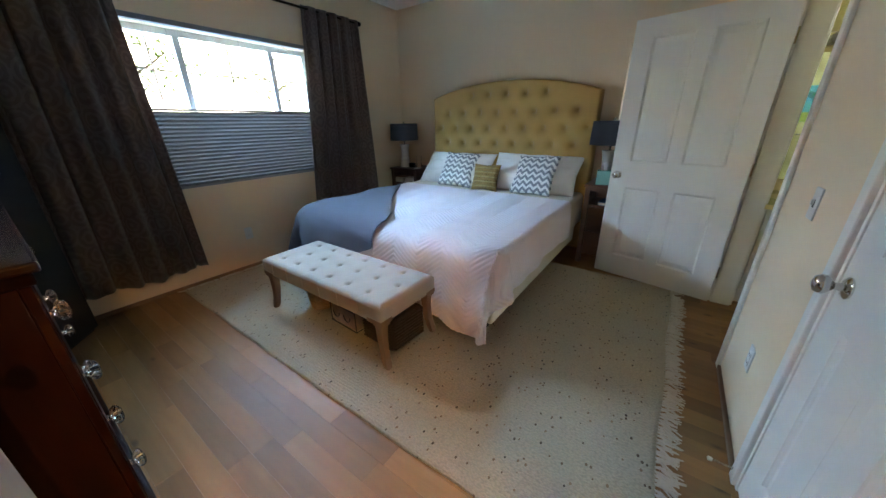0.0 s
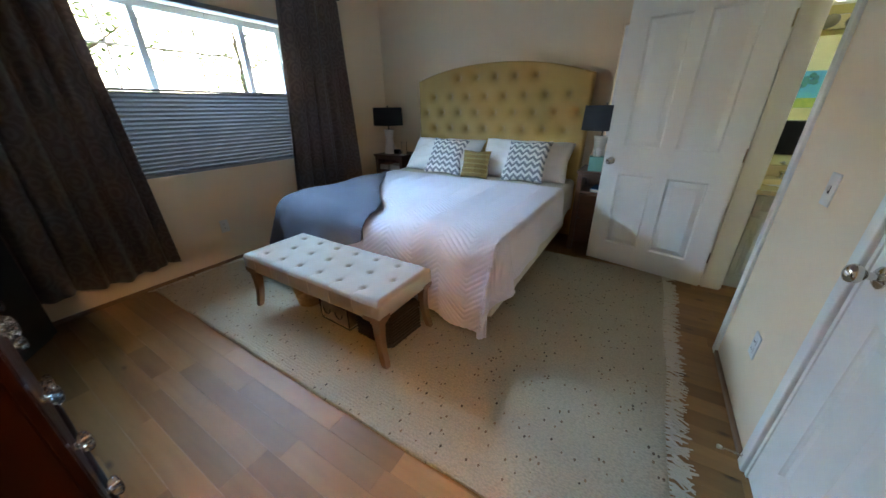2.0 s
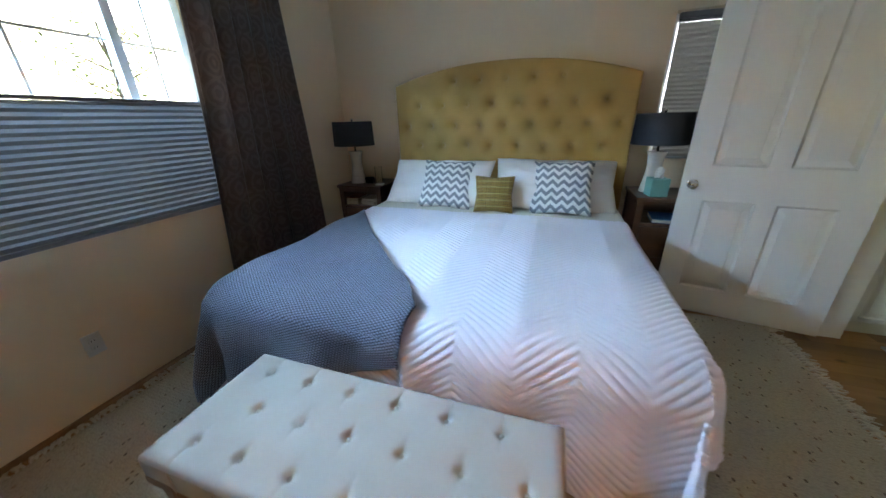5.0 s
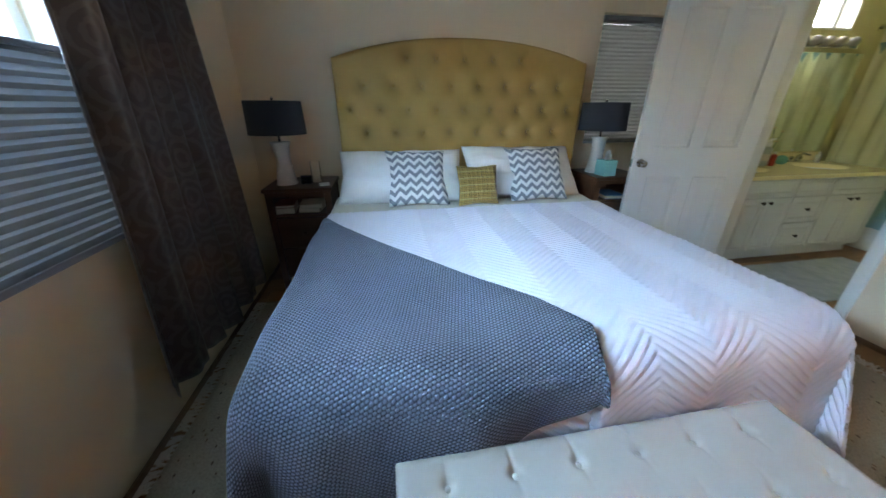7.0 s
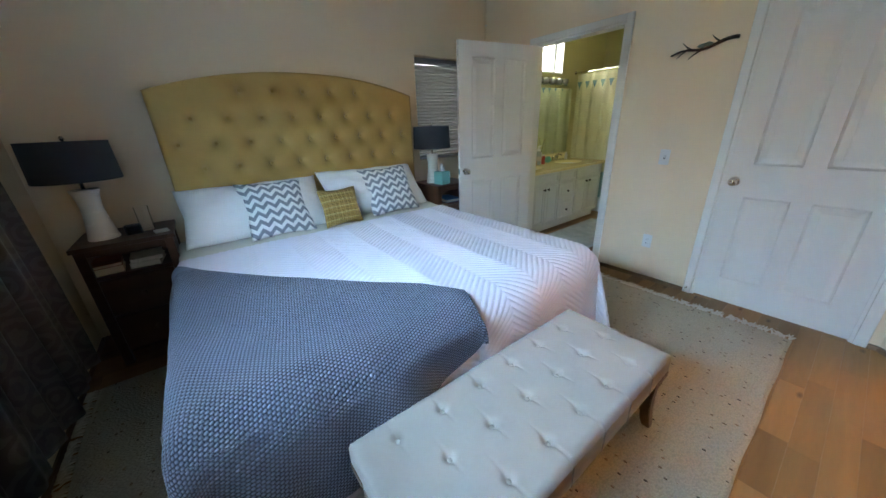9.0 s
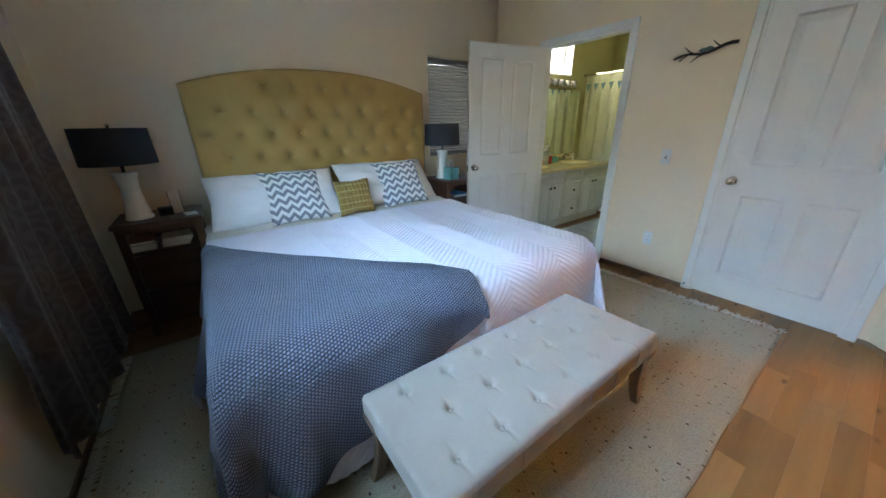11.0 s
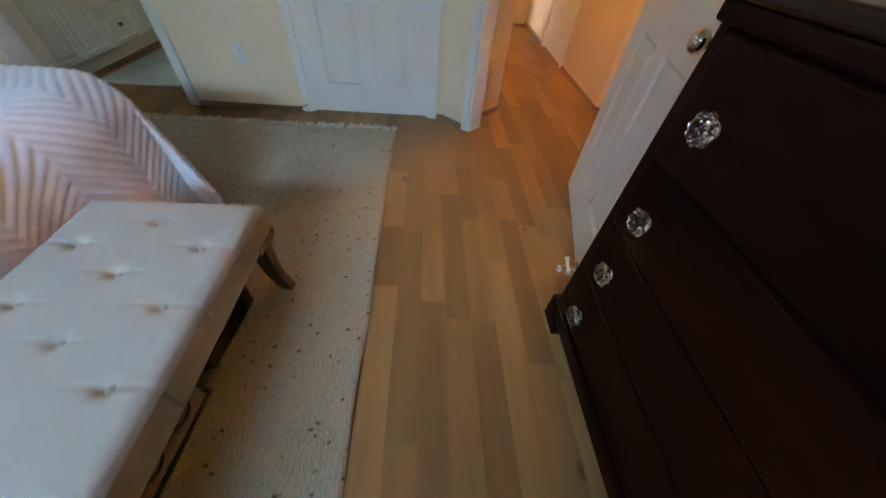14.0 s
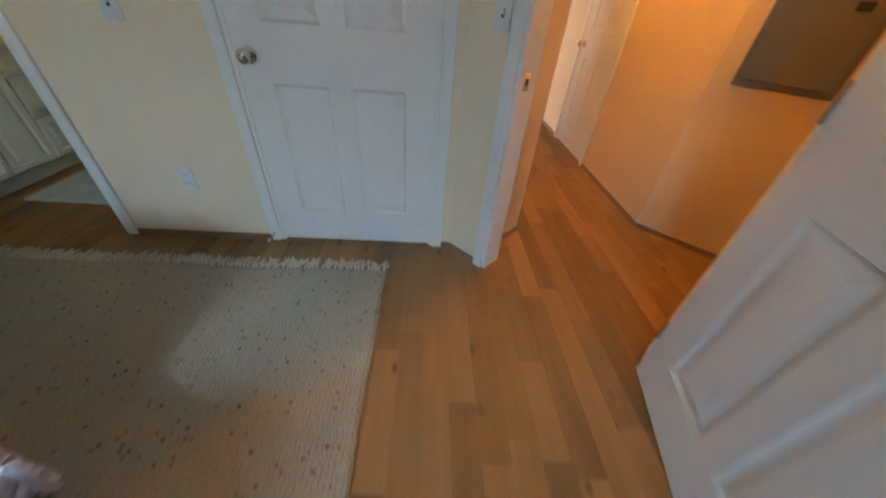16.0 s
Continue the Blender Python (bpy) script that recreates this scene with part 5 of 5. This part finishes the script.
wall_plate("light_switch", Matrix.Translation((0, 0, 0)) @ frame_at((XE, -1.978), (XE, 0)) @ pose(0, 0, 1.055), "white toggle switch plate on the cream wall", "switch")
wall_plate("wall_outlet", frame_at((XE, -1.976), (XE, 0)) @ pose(0, 0, 0.352), "white duplex outlet low on the wall", "outlet")
wall_plate("wall_outlet", frame_at((XW, -2.338), (XW, -4)) @ pose(0, 0, 0.352), "white duplex outlet below the window", "outlet")
wall_plate("light_switch", frame_at((dA[0] - 0.11, dA[1] - 0.11), dA) @ pose(0, 0, 1.12), "white double switch plate beside the entry", "switch")


# ---- bathroom ----
vanity = thing("vanity_cabinet", "white raised-panel bathroom vanity", "vanity")
VX0, VX1, VYF, VYB = 3.930, 5.520, -0.640, -0.004
part("carcass", boxed(VX0, VX1, VYF + 0.02, VYB, 0.10, 0.765), CABINET, vanity)
part("toe_kick", boxed(VX0, VX1, VYF + 0.08, VYB, 0.0, 0.10), CABINET, vanity)


def front(x0, x1, z0, z1, name, knob=None):
    bm = bmesh.new()
    y = VYF + 0.02
    loops = []
    for inset, dy in ((0.0, 0.0), (0.0, -0.016), (0.003, -0.019), (0.030, -0.019), (0.038, -0.011), (0.050, -0.011), (0.066, -0.018)):
        if min(x1 - x0, z1 - z0) - 2 * inset < 0.01:
            break
        loops.append([bm.verts.new(p) for p in ((x0 + inset, y + dy, z0 + inset), (x1 - inset, y + dy, z0 + inset), (x1 - inset, y + dy, z1 - inset), (x0 + inset, y + dy, z1 - inset))])
    for a, b in zip(loops, loops[1:]):
        for i in range(4):
            bm.faces.new((a[i], a[(i + 1) % 4], b[(i + 1) % 4], b[i]))
    bm.faces.new(loops[-1])
    ob = part(name, bm, CABINET, vanity)
    if knob:
        part("knob", turned([(0.006, 0), (0.006, -0.014), (0.014, -0.018), (0.015, -0.026), (0.001, -0.030)], 12, (knob[0], y - 0.018, knob[1]), "y"), RODMAT, ob, "dark bronze knob", smooth=True)


front(3.95, 4.475, 0.615, 0.755, "false_drawer")
front(4.87, 5.50, 0.615, 0.755, "false_drawer")
front(3.95, 4.195, 0.115, 0.600, "cabinet_door", (4.165, 0.565))
front(4.205, 4.475, 0.115, 0.600, "cabinet_door", (4.240, 0.565))
front(4.87, 5.140, 0.115, 0.600, "cabinet_door", (5.105, 0.565))
front(5.150, 5.50, 0.115, 0.600, "cabinet_door", (5.185, 0.565))
front(4.49, 4.855, 0.615, 0.755, "drawer_front")
front(4.49, 4.855, 0.375, 0.600, "drawer_front", (4.672, 0.49))
front(4.49, 4.855, 0.115, 0.360, "drawer_front", (4.672, 0.24))
counter = thing("vanity_counter", "cream cultured-marble counter with two integral basins", "counter")
bm = bmesh.new()
n = 40
SX, SX2, SY = 5.12, 4.215, -0.33


def counter_z(x, y):
    q = min(((x - cx) / 0.22) ** 2 + ((y - SY) / 0.17) ** 2 for cx in (SX, SX2))
    return 0.800 - (0.11 * (1 - q) ** 0.6 if q < 1 else 0)


xs = [VX0 - 0.004 + (VX1 + 0.03 - VX0) * i / 60 for i in range(61)]
ys = [VYF - 0.025 + (VYB - VYF + 0.025) * j / 30 for j in range(31)]
vs = [[bm.verts.new((x, y, counter_z(x, y))) for y in ys] for x in xs]
for i in range(60):
    for j in range(30):
        bm.faces.new((vs[i][j], vs[i + 1][j], vs[i + 1][j + 1], vs[i][j + 1])).smooth = True
part("top", bm, COUNTER, counter)
part("front_edge", boxed(VX0 - 0.004, VX1 + 0.026, VYF - 0.027, VYF - 0.022, 0.766, 0.799, bevel=0.002), COUNTER, counter)
part("side_edge", boxed(VX1 + 0.022, VX1 + 0.027, VYF - 0.022, VYB, 0.766, 0.799, bevel=0.002), COUNTER, counter)
part("backsplash", boxed(VX0, VX1 + 0.026, VYB - 0.016, VYB, 0.801, 0.885, bevel=0.004), COUNTER, counter)
faucet = thing("faucet", "chrome two-handle basin faucet", "faucet", pose(SX, -0.115, 0.80))
part("base_plate", boxed(-0.075, 0.075, -0.022, 0.022, 0, 0.018, bevel=0.006), CHROME, faucet)
bm = bmesh.new()
tube(bm, [(0, 0, 0.015), (0, -0.01, 0.06), (0, -0.05, 0.095), (0, -0.11, 0.085)], [0.014, 0.013, 0.011, 0.010], 10)
part("spout", bm, CHROME, faucet, smooth=True)
for x in (-0.055, 0.055):
    part("handle", turned([(0.014, 0.018), (0.010, 0.035), (0.020, 0.045), (0.018, 0.06), (0.001, 0.064)], 14, (x, 0, 0)), CHROME, faucet, smooth=True)
copy_thing(faucet, pose(SX2, -0.115, 0.80))
mirror = thing("wall_mirror", "large frameless mirror above the vanity", "mirror")
part("glass", boxed(3.975, 5.560, -0.008, -0.001, 0.895, 1.775), MIRROR, mirror)
lightbar = thing("vanity_light_bar", "chrome vanity light bar with round bulbs", "light fixture")
part("bar", boxed(4.02, 5.40, -0.035, -0.001, 1.805, 1.895, bevel=0.006), CHROME, lightbar)
bulb = surface("unlit_bulb_glass", (0.34, 0.34, 0.31), 0.08, spec=0.8)
for k in range(9):
    x = 4.10 + 0.1425 * k
    part("socket_cup", turned([(0.026, -0.036), (0.026, -0.056), (0.014, -0.060)], 16, (x, 0, 1.850), "y"), CHROME, lightbar, smooth=True)
    part("bulb", turned([(0.014, -0.058), (0.030, -0.072), (0.040, -0.098), (0.034, -0.122), (0.016, -0.136), (0.001, -0.138)], 18, (x, 0, 1.850), "y"), bulb, lightbar, smooth=True)
# things on the counter
CLEAR_PLASTIC = surface("cloudy_clear_plastic", (0.46, 0.50, 0.46), 0.15, spec=0.6)
AMBER = surface("amber_plastic", (0.52, 0.30, 0.07), 0.3)
RED_CAP = surface("red_plastic", (0.45, 0.05, 0.03), 0.4)
for x, y, r, h, mat, name, lab, cat in ((4.387, -0.16, 0.026, 0.10, CLEAR_PLASTIC, "tumbler_cup", "clear cup beside the faucet", "cup"),
                                        (4.482, -0.237, 0.030, 0.075, AMBER, "ointment_jar", "small amber jar on the vanity counter", "jar"),
                                        (4.575, -0.215, 0.040, 0.21, CLEAR_PLASTIC, "soap_bottle", "clear pump bottle with a pale label", "bottle"),
                                        (4.690, -0.150, 0.038, 0.20, CERAMIC, "soap_bottle", "white pump bottle on the vanity counter", "bottle"),
                                        (4.665, -0.240, 0.024, 0.13, RED_CAP, "lotion_bottle", "red lotion bottle on the vanity counter", "bottle"),
                                        (5.38, -0.13, 0.022, 0.10, CERAMIC, "tumbler_cup", "small white cup beside the faucet", "cup")):
    root = thing(name, lab, cat, pose(x, y, 0.80))
    part("body", turned([(r * 0.95, 0), (r, 0.006), (r, h * 0.72), (r * 0.5, h * 0.82), (r * 0.35, h * 0.84)], 16), mat, root, smooth=True)
    part("cap", turned([(r * 0.42, h * 0.84), (r * 0.42, h), (0.001, h * 1.01)], 12), PLASTIC, root, smooth=True)
for bottle in [o for o in scene.objects if o.name.split(".")[0] == "soap_bottle"]:
    part("label", turned([(0.0405, 0.05), (0.0405, 0.11)], 16), PAPER, bottle, "pale paper label", smooth=True)
    part("pump_spout", tube(bmesh.new(), [(0, 0, 0.205), (0, 0, 0.235), (0.0, -0.035, 0.238)], [0.006, 0.006, 0.004], 8), PLASTIC, bottle, smooth=True)
posy = thing("bud_vase", "slim glass vase with orange flowers on the counter", "vase", pose(4.79, -0.10, 0.80))
part("vase", turned([(0.020, 0.0), (0.024, 0.01), (0.016, 0.07), (0.011, 0.13), (0.013, 0.14)], 16), CLEAR_PLASTIC, posy, smooth=True)
STEM, PETAL = surface("green_stem", (0.06, 0.11, 0.03), 0.7), surface("orange_petal", (0.62, 0.22, 0.03), 0.7)
for dx, dy, z in ((-0.05, 0.0, 0.33), (0.03, -0.02, 0.30), (0.06, 0.02, 0.20)):
    part("stem", tube(bmesh.new(), [(0, 0, 0.10), (dx * 0.4, dy * 0.4, 0.6 * z), (dx, dy, z)], 0.0025, 5), STEM, posy)
    bm = bmesh.new()
    for k in range(6):
        a = k * math.pi / 3
        c, u = Vector((dx, dy, z)), Vector((math.cos(a), math.sin(a), 0.25))
        w = Vector((-math.sin(a), math.cos(a), 0))
        bm.faces.new([bm.verts.new(c + q) for q in (Vector((0, 0, 0)), u * 0.014 + w * 0.008, u * 0.026, u * 0.014 - w * 0.008)])
    part("blossom", bm, PETAL, posy, "orange blossom")
sponge = thing("bath_pouf", "mint green soap dish ball on the counter", "bath pouf", pose(4.870, -0.17, 0.80))
part("mesh_ball", turned([(0.02, 0.0), (0.042, 0.015), (0.050, 0.040), (0.042, 0.065), (0.020, 0.082), (0.001, 0.084)], 18), surface("mint_mesh", (0.20, 0.50, 0.40), 0.8, fine=200, bump=0.8, dist=0.006), sponge, smooth=True)
bmat = thing("bath_mat", "pale grey mottled bath mat on the floor", "bath mat")
part("mat_body", boxed(4.08, 5.25, -1.30, -0.72, 0.0005, 0.016, bevel=0.006), MAT, bmat)

# shower
RODX = 5.63
srod = thing("shower_rod", "chrome shower curtain rod", "shower rod")
bm = bmesh.new()
tube(bm, [(RODX, -0.005, 1.985), (RODX, -1.62, 1.985)], 0.0125, 12)
part("pole", bm, CHROME, srod)
for y in (-0.004, -1.60):
    part("flange", turned([(0.03, -0.004), (0.03, 0.004), (0.014, 0.008)], 16, (RODX, y, 1.985), "y"), CHROME, srod)


def shower_x(y):
    return RODX + 0.012 * math.sin(y * 38 + 2 * math.sin(y * 5)) + 0.005 * math.sin(y * 71 + 1)


scurt = thing("shower_curtain", "cream shower curtain with blue pennant border", "shower curtain")
sheet("cloth", 180, 40, lambda s, t: Vector((shower_x(-0.05 - 1.5 * s), -0.05 - 1.5 * s, 0.62 + 1.34 * t)), SHOWER, scurt)
sheet("border", 180, 12, lambda s, t: Vector((shower_x(-0.05 - 1.5 * s), -0.05 - 1.5 * s, 0.24 + 0.379 * t)), SHOWER_BLUE, scurt, "blue-green printed lower border")
for k in range(13):
    y = -0.09 - 0.115 * k
    bm = bmesh.new()
    a, b = y + 0.036, y - 0.036
    q = [bm.verts.new((min(shower_x(v) for v in (a, y, b)) - 0.006, yy, z)) for v, yy, z in ((a, a, 1.86), (b, b, 1.86), (y, y, 1.76))]
    bm.faces.new(q)
    ob = part("pennant", bm, PENNANT, scurt)
    sd = ob.modifiers.new("thickness", "SOLIDIFY")
    sd.thickness = 0.002
    bm = bmesh.new()
    tube(bm, [(RODX + 0.020 * math.cos(i * math.pi / 6), y, 1.975 + 0.026 * math.sin(i * math.pi / 6)) for i in range(13)], 0.002, 5)
    part("ring", bm, CHROME, scurt)
tub = thing("bathtub", "white bathtub behind the shower curtain", "bathtub")
part("apron", boxed(5.68, 5.74, -1.62, -0.002, 0.0, 0.42, bevel=0.02), CERAMIC, tub)
part("rim", boxed(5.68, 6.395, -1.62, -0.002, 0.42, 0.45, bevel=0.01), CERAMIC, tub)
# picture on the south wall, seen in the mirror
pic = thing("tree_painting", "bright canvas painting of a tree on the bathroom wall", "painting", pose(4.62, -2.298, 1.50))
part("canvas", boxed(-0.20, 0.20, 0.0, 0.025, -0.20, 0.20, bevel=0.002), surface("sky_paint", (0.06, 0.30, 0.50), 0.6, other=(0.10, 0.45, 0.40), scale=8, mixing=0.9), pic)
part("grass", boxed(-0.198, 0.198, 0.0255, 0.0275, -0.198, -0.09), surface("grass_paint", (0.45, 0.50, 0.06), 0.6, other=(0.20, 0.35, 0.05), scale=12, mixing=0.9), pic)
bm = bmesh.new()
tube(bm, [(-0.02, 0.029, -0.15), (0.0, 0.029, -0.05), (0.01, 0.029, 0.06)], [0.022, 0.014, 0.016], 8)
part("trunk", bm, surface("trunk_paint", (0.03, 0.02, 0.03), 0.6), pic)
bm = bmesh.new()
for k in range(26):
    a, r = rng.uniform(0, 6.28), rng.uniform(0, 1) ** 0.5
    lathe(bm, [(0.030, 0.026), (0.026, 0.032), (0.001, 0.034)], 7, (0.16 * r * math.cos(a), 0, 0.10 + 0.07 * r * math.sin(a)), "y")
part("leaf_dabs", bm, surface("leaf_paint", (0.03, 0.22, 0.10), 0.6, other=(0.02, 0.10, 0.20), scale=20, mixing=0.9), pic)
towel = thing("towel_bar", "black towel hanging below the painting", "towel", pose(4.75, -2.298, 1.0))
part("towel", boxed(-0.18, 0.18, 0.01, 0.045, -0.25, 0.15, bevel=0.012), surface("black_towel", (0.012, 0.012, 0.014), 0.95, fine=200, bump=0.6, dist=0.004), towel)
part("bar", boxed(-0.24, 0.24, 0.02, 0.034, 0.150, 0.164, bevel=0.004), CHROME, towel)

# ---- hall ----
panel = thing("breaker_panel", "grey steel breaker panel door in the hall wall", "breaker panel", Matrix(((-0.7071, 0.7071, 0, pB[0]), (-0.7071, -0.7071, 0, pB[1]), (0, 0, 1, 0), (0, 0, 0, 1))))
part("cover", boxed(0.09, 0.47, -0.012, -0.002, 0.905, 1.66, bevel=0.003), PANELGREY, panel)
part("door", boxed(0.115, 0.445, -0.020, -0.013, 0.935, 1.63, bevel=0.003), PANELGREY, panel)
part("latch", boxed(0.35, 0.40, -0.027, -0.021, 1.22, 1.25, bevel=0.003), BLACK, panel)
lampf = thing("hall_ceiling_lamp", "round frosted hall ceiling lamp", "ceiling lamp", pose(4.22, -4.18, CEIL))
part("mount_plate", turned([(0.001, -0.001), (0.09, -0.001), (0.09, -0.03), (0.02, -0.035)], 24), CHROME, lampf, smooth=True)
part("holder", turned([(0.02, -0.034), (0.02, -0.085), (0.001, -0.09)], 14), CERAMIC, lampf, smooth=True)

# ---- garden trees beyond the window ----
leaf_rng = random.Random(9)


def tree(x, y, h, label):
    root = thing("tree", label, "tree", pose(x, y, -0.45))
    bm = bmesh.new()
    tube(bm, [(0, 0, 0), (0.05, 0.03, h * 0.3), (0.0, 0.1, h * 0.6), (0.1, 0.0, h * 0.9)], [0.16, 0.12, 0.08, 0.03], 8)
    for k in range(7):
        a = k * 2.4
        z = h * (0.35 + 0.07 * k)
        r = h * 0.28
        tube(bm, [(0.02, 0.05, z), (r * 0.5 * math.cos(a), r * 0.5 * math.sin(a), z + 0.25 * r), (r * math.cos(a), r * math.sin(a), z + 0.6 * r)], [0.05, 0.035, 0.012], 6)
    part("trunk", bm, BARK, root)
    bm = bmesh.new()
    for k in range(1000):
        a, b = leaf_rng.uniform(0, 6.283), leaf_rng.uniform(-1, 1)
        r = h * 0.36 * leaf_rng.uniform(0.45, 1.05) * (1 + 0.25 * math.sin(3 * a + 5 * b))
        c = Vector((r * math.cos(a) * math.sqrt(1 - b * b), r * math.sin(a) * math.sqrt(1 - b * b), h * 0.68 + 0.8 * r * b))
        u = Vector((leaf_rng.gauss(0, 1), leaf_rng.gauss(0, 1), leaf_rng.gauss(0, 0.6))).normalized()
        w = u.orthogonal().normalized()
        s = leaf_rng.uniform(0.05, 0.11)
        bm.faces.new([bm.verts.new(c + q) for q in (u * s, w * s * 0.45, -u * s, -w * s * 0.45)])
    part("crown", bm, LEAF, root)
    return root


tree(-10.0, -0.6, 5.4, "leafy green garden tree")
tree(-13.0, 5.5, 5.8, "leafy green garden tree")

# ---- floor planks, last ----
prng = random.Random(11)
PW = 0.0975
lengths = (0.36, 0.48, 0.60, 0.78, 0.92)


def plank_mesh(long):
    return finish("plank", boxed(0, long - 0.0005, 0, PW - 0.0005, -0.011, 0.0, bevel=0.0006, segs=1), PLANK)


stock = {v: plank_mesh(v) for v in lengths}
hidden = bmesh.new()


def unseen(x, y):
    """Under the rug and the bed, or in the closet."""
    return (0.3 < x < 3.3 and y > -2.85) or (3.95 < x and -3.75 < y < -2.3) or (x < 2.95 and y < -4.25) or (x < 0.95 and y < -3.75)


def outside(x, y):
    """Beyond the walls of the house."""
    return (x < 2.83 and y < -4.45) or (x > 4.45 and y < -4.80) or y < -5.70 or (x > 6.55 and y > -3.70) or x > 7.05


for r in range(58):
    y = 0.03 - (r + 1) * PW
    x = XW - 0.01 - prng.uniform(0.02, 0.3)
    while x < 6.95:
        long = prng.choice(lengths)
        if outside(x + long / 2, y):
            pass
        elif unseen(x + long / 2, y):
            box(hidden, x, x + long - 0.0005, y, y + PW - 0.0005, -0.011, 0.0)
        else:
            ob = new("plank", stock[long])
            ob.parent = floor
            ob.location = (x, y, 0)
        x += long
tagged(part("plank", hidden, PLANK, floor), kind="stuff")

for prefix, group in (("nightstand", "nightstands beside the bed"), ("table_lamp", "lamps on the nightstands"), ("sham_pillow", "pillows on the bed"),
                      ("throw_pillow", "chevron cushions on the bed"), ("curtain", "curtains at the window"), ("book", "books on the nightstand shelves"),
                      ("wall_outlet", "outlets on the walls"), ("light_switch", "switches on the walls"), ("tree", "garden trees"), ("pleated_shade", "window shades"),
                      ("faucet", "faucets on the vanity"), ("soap_bottle", "bottles on the vanity counter"), ("tumbler_cup", "cups on the vanity counter")):
    for ob in scene.objects:
        if ob.parent is None and ob.name.split(".")[0] == prefix:
            tagged(ob, group=group)
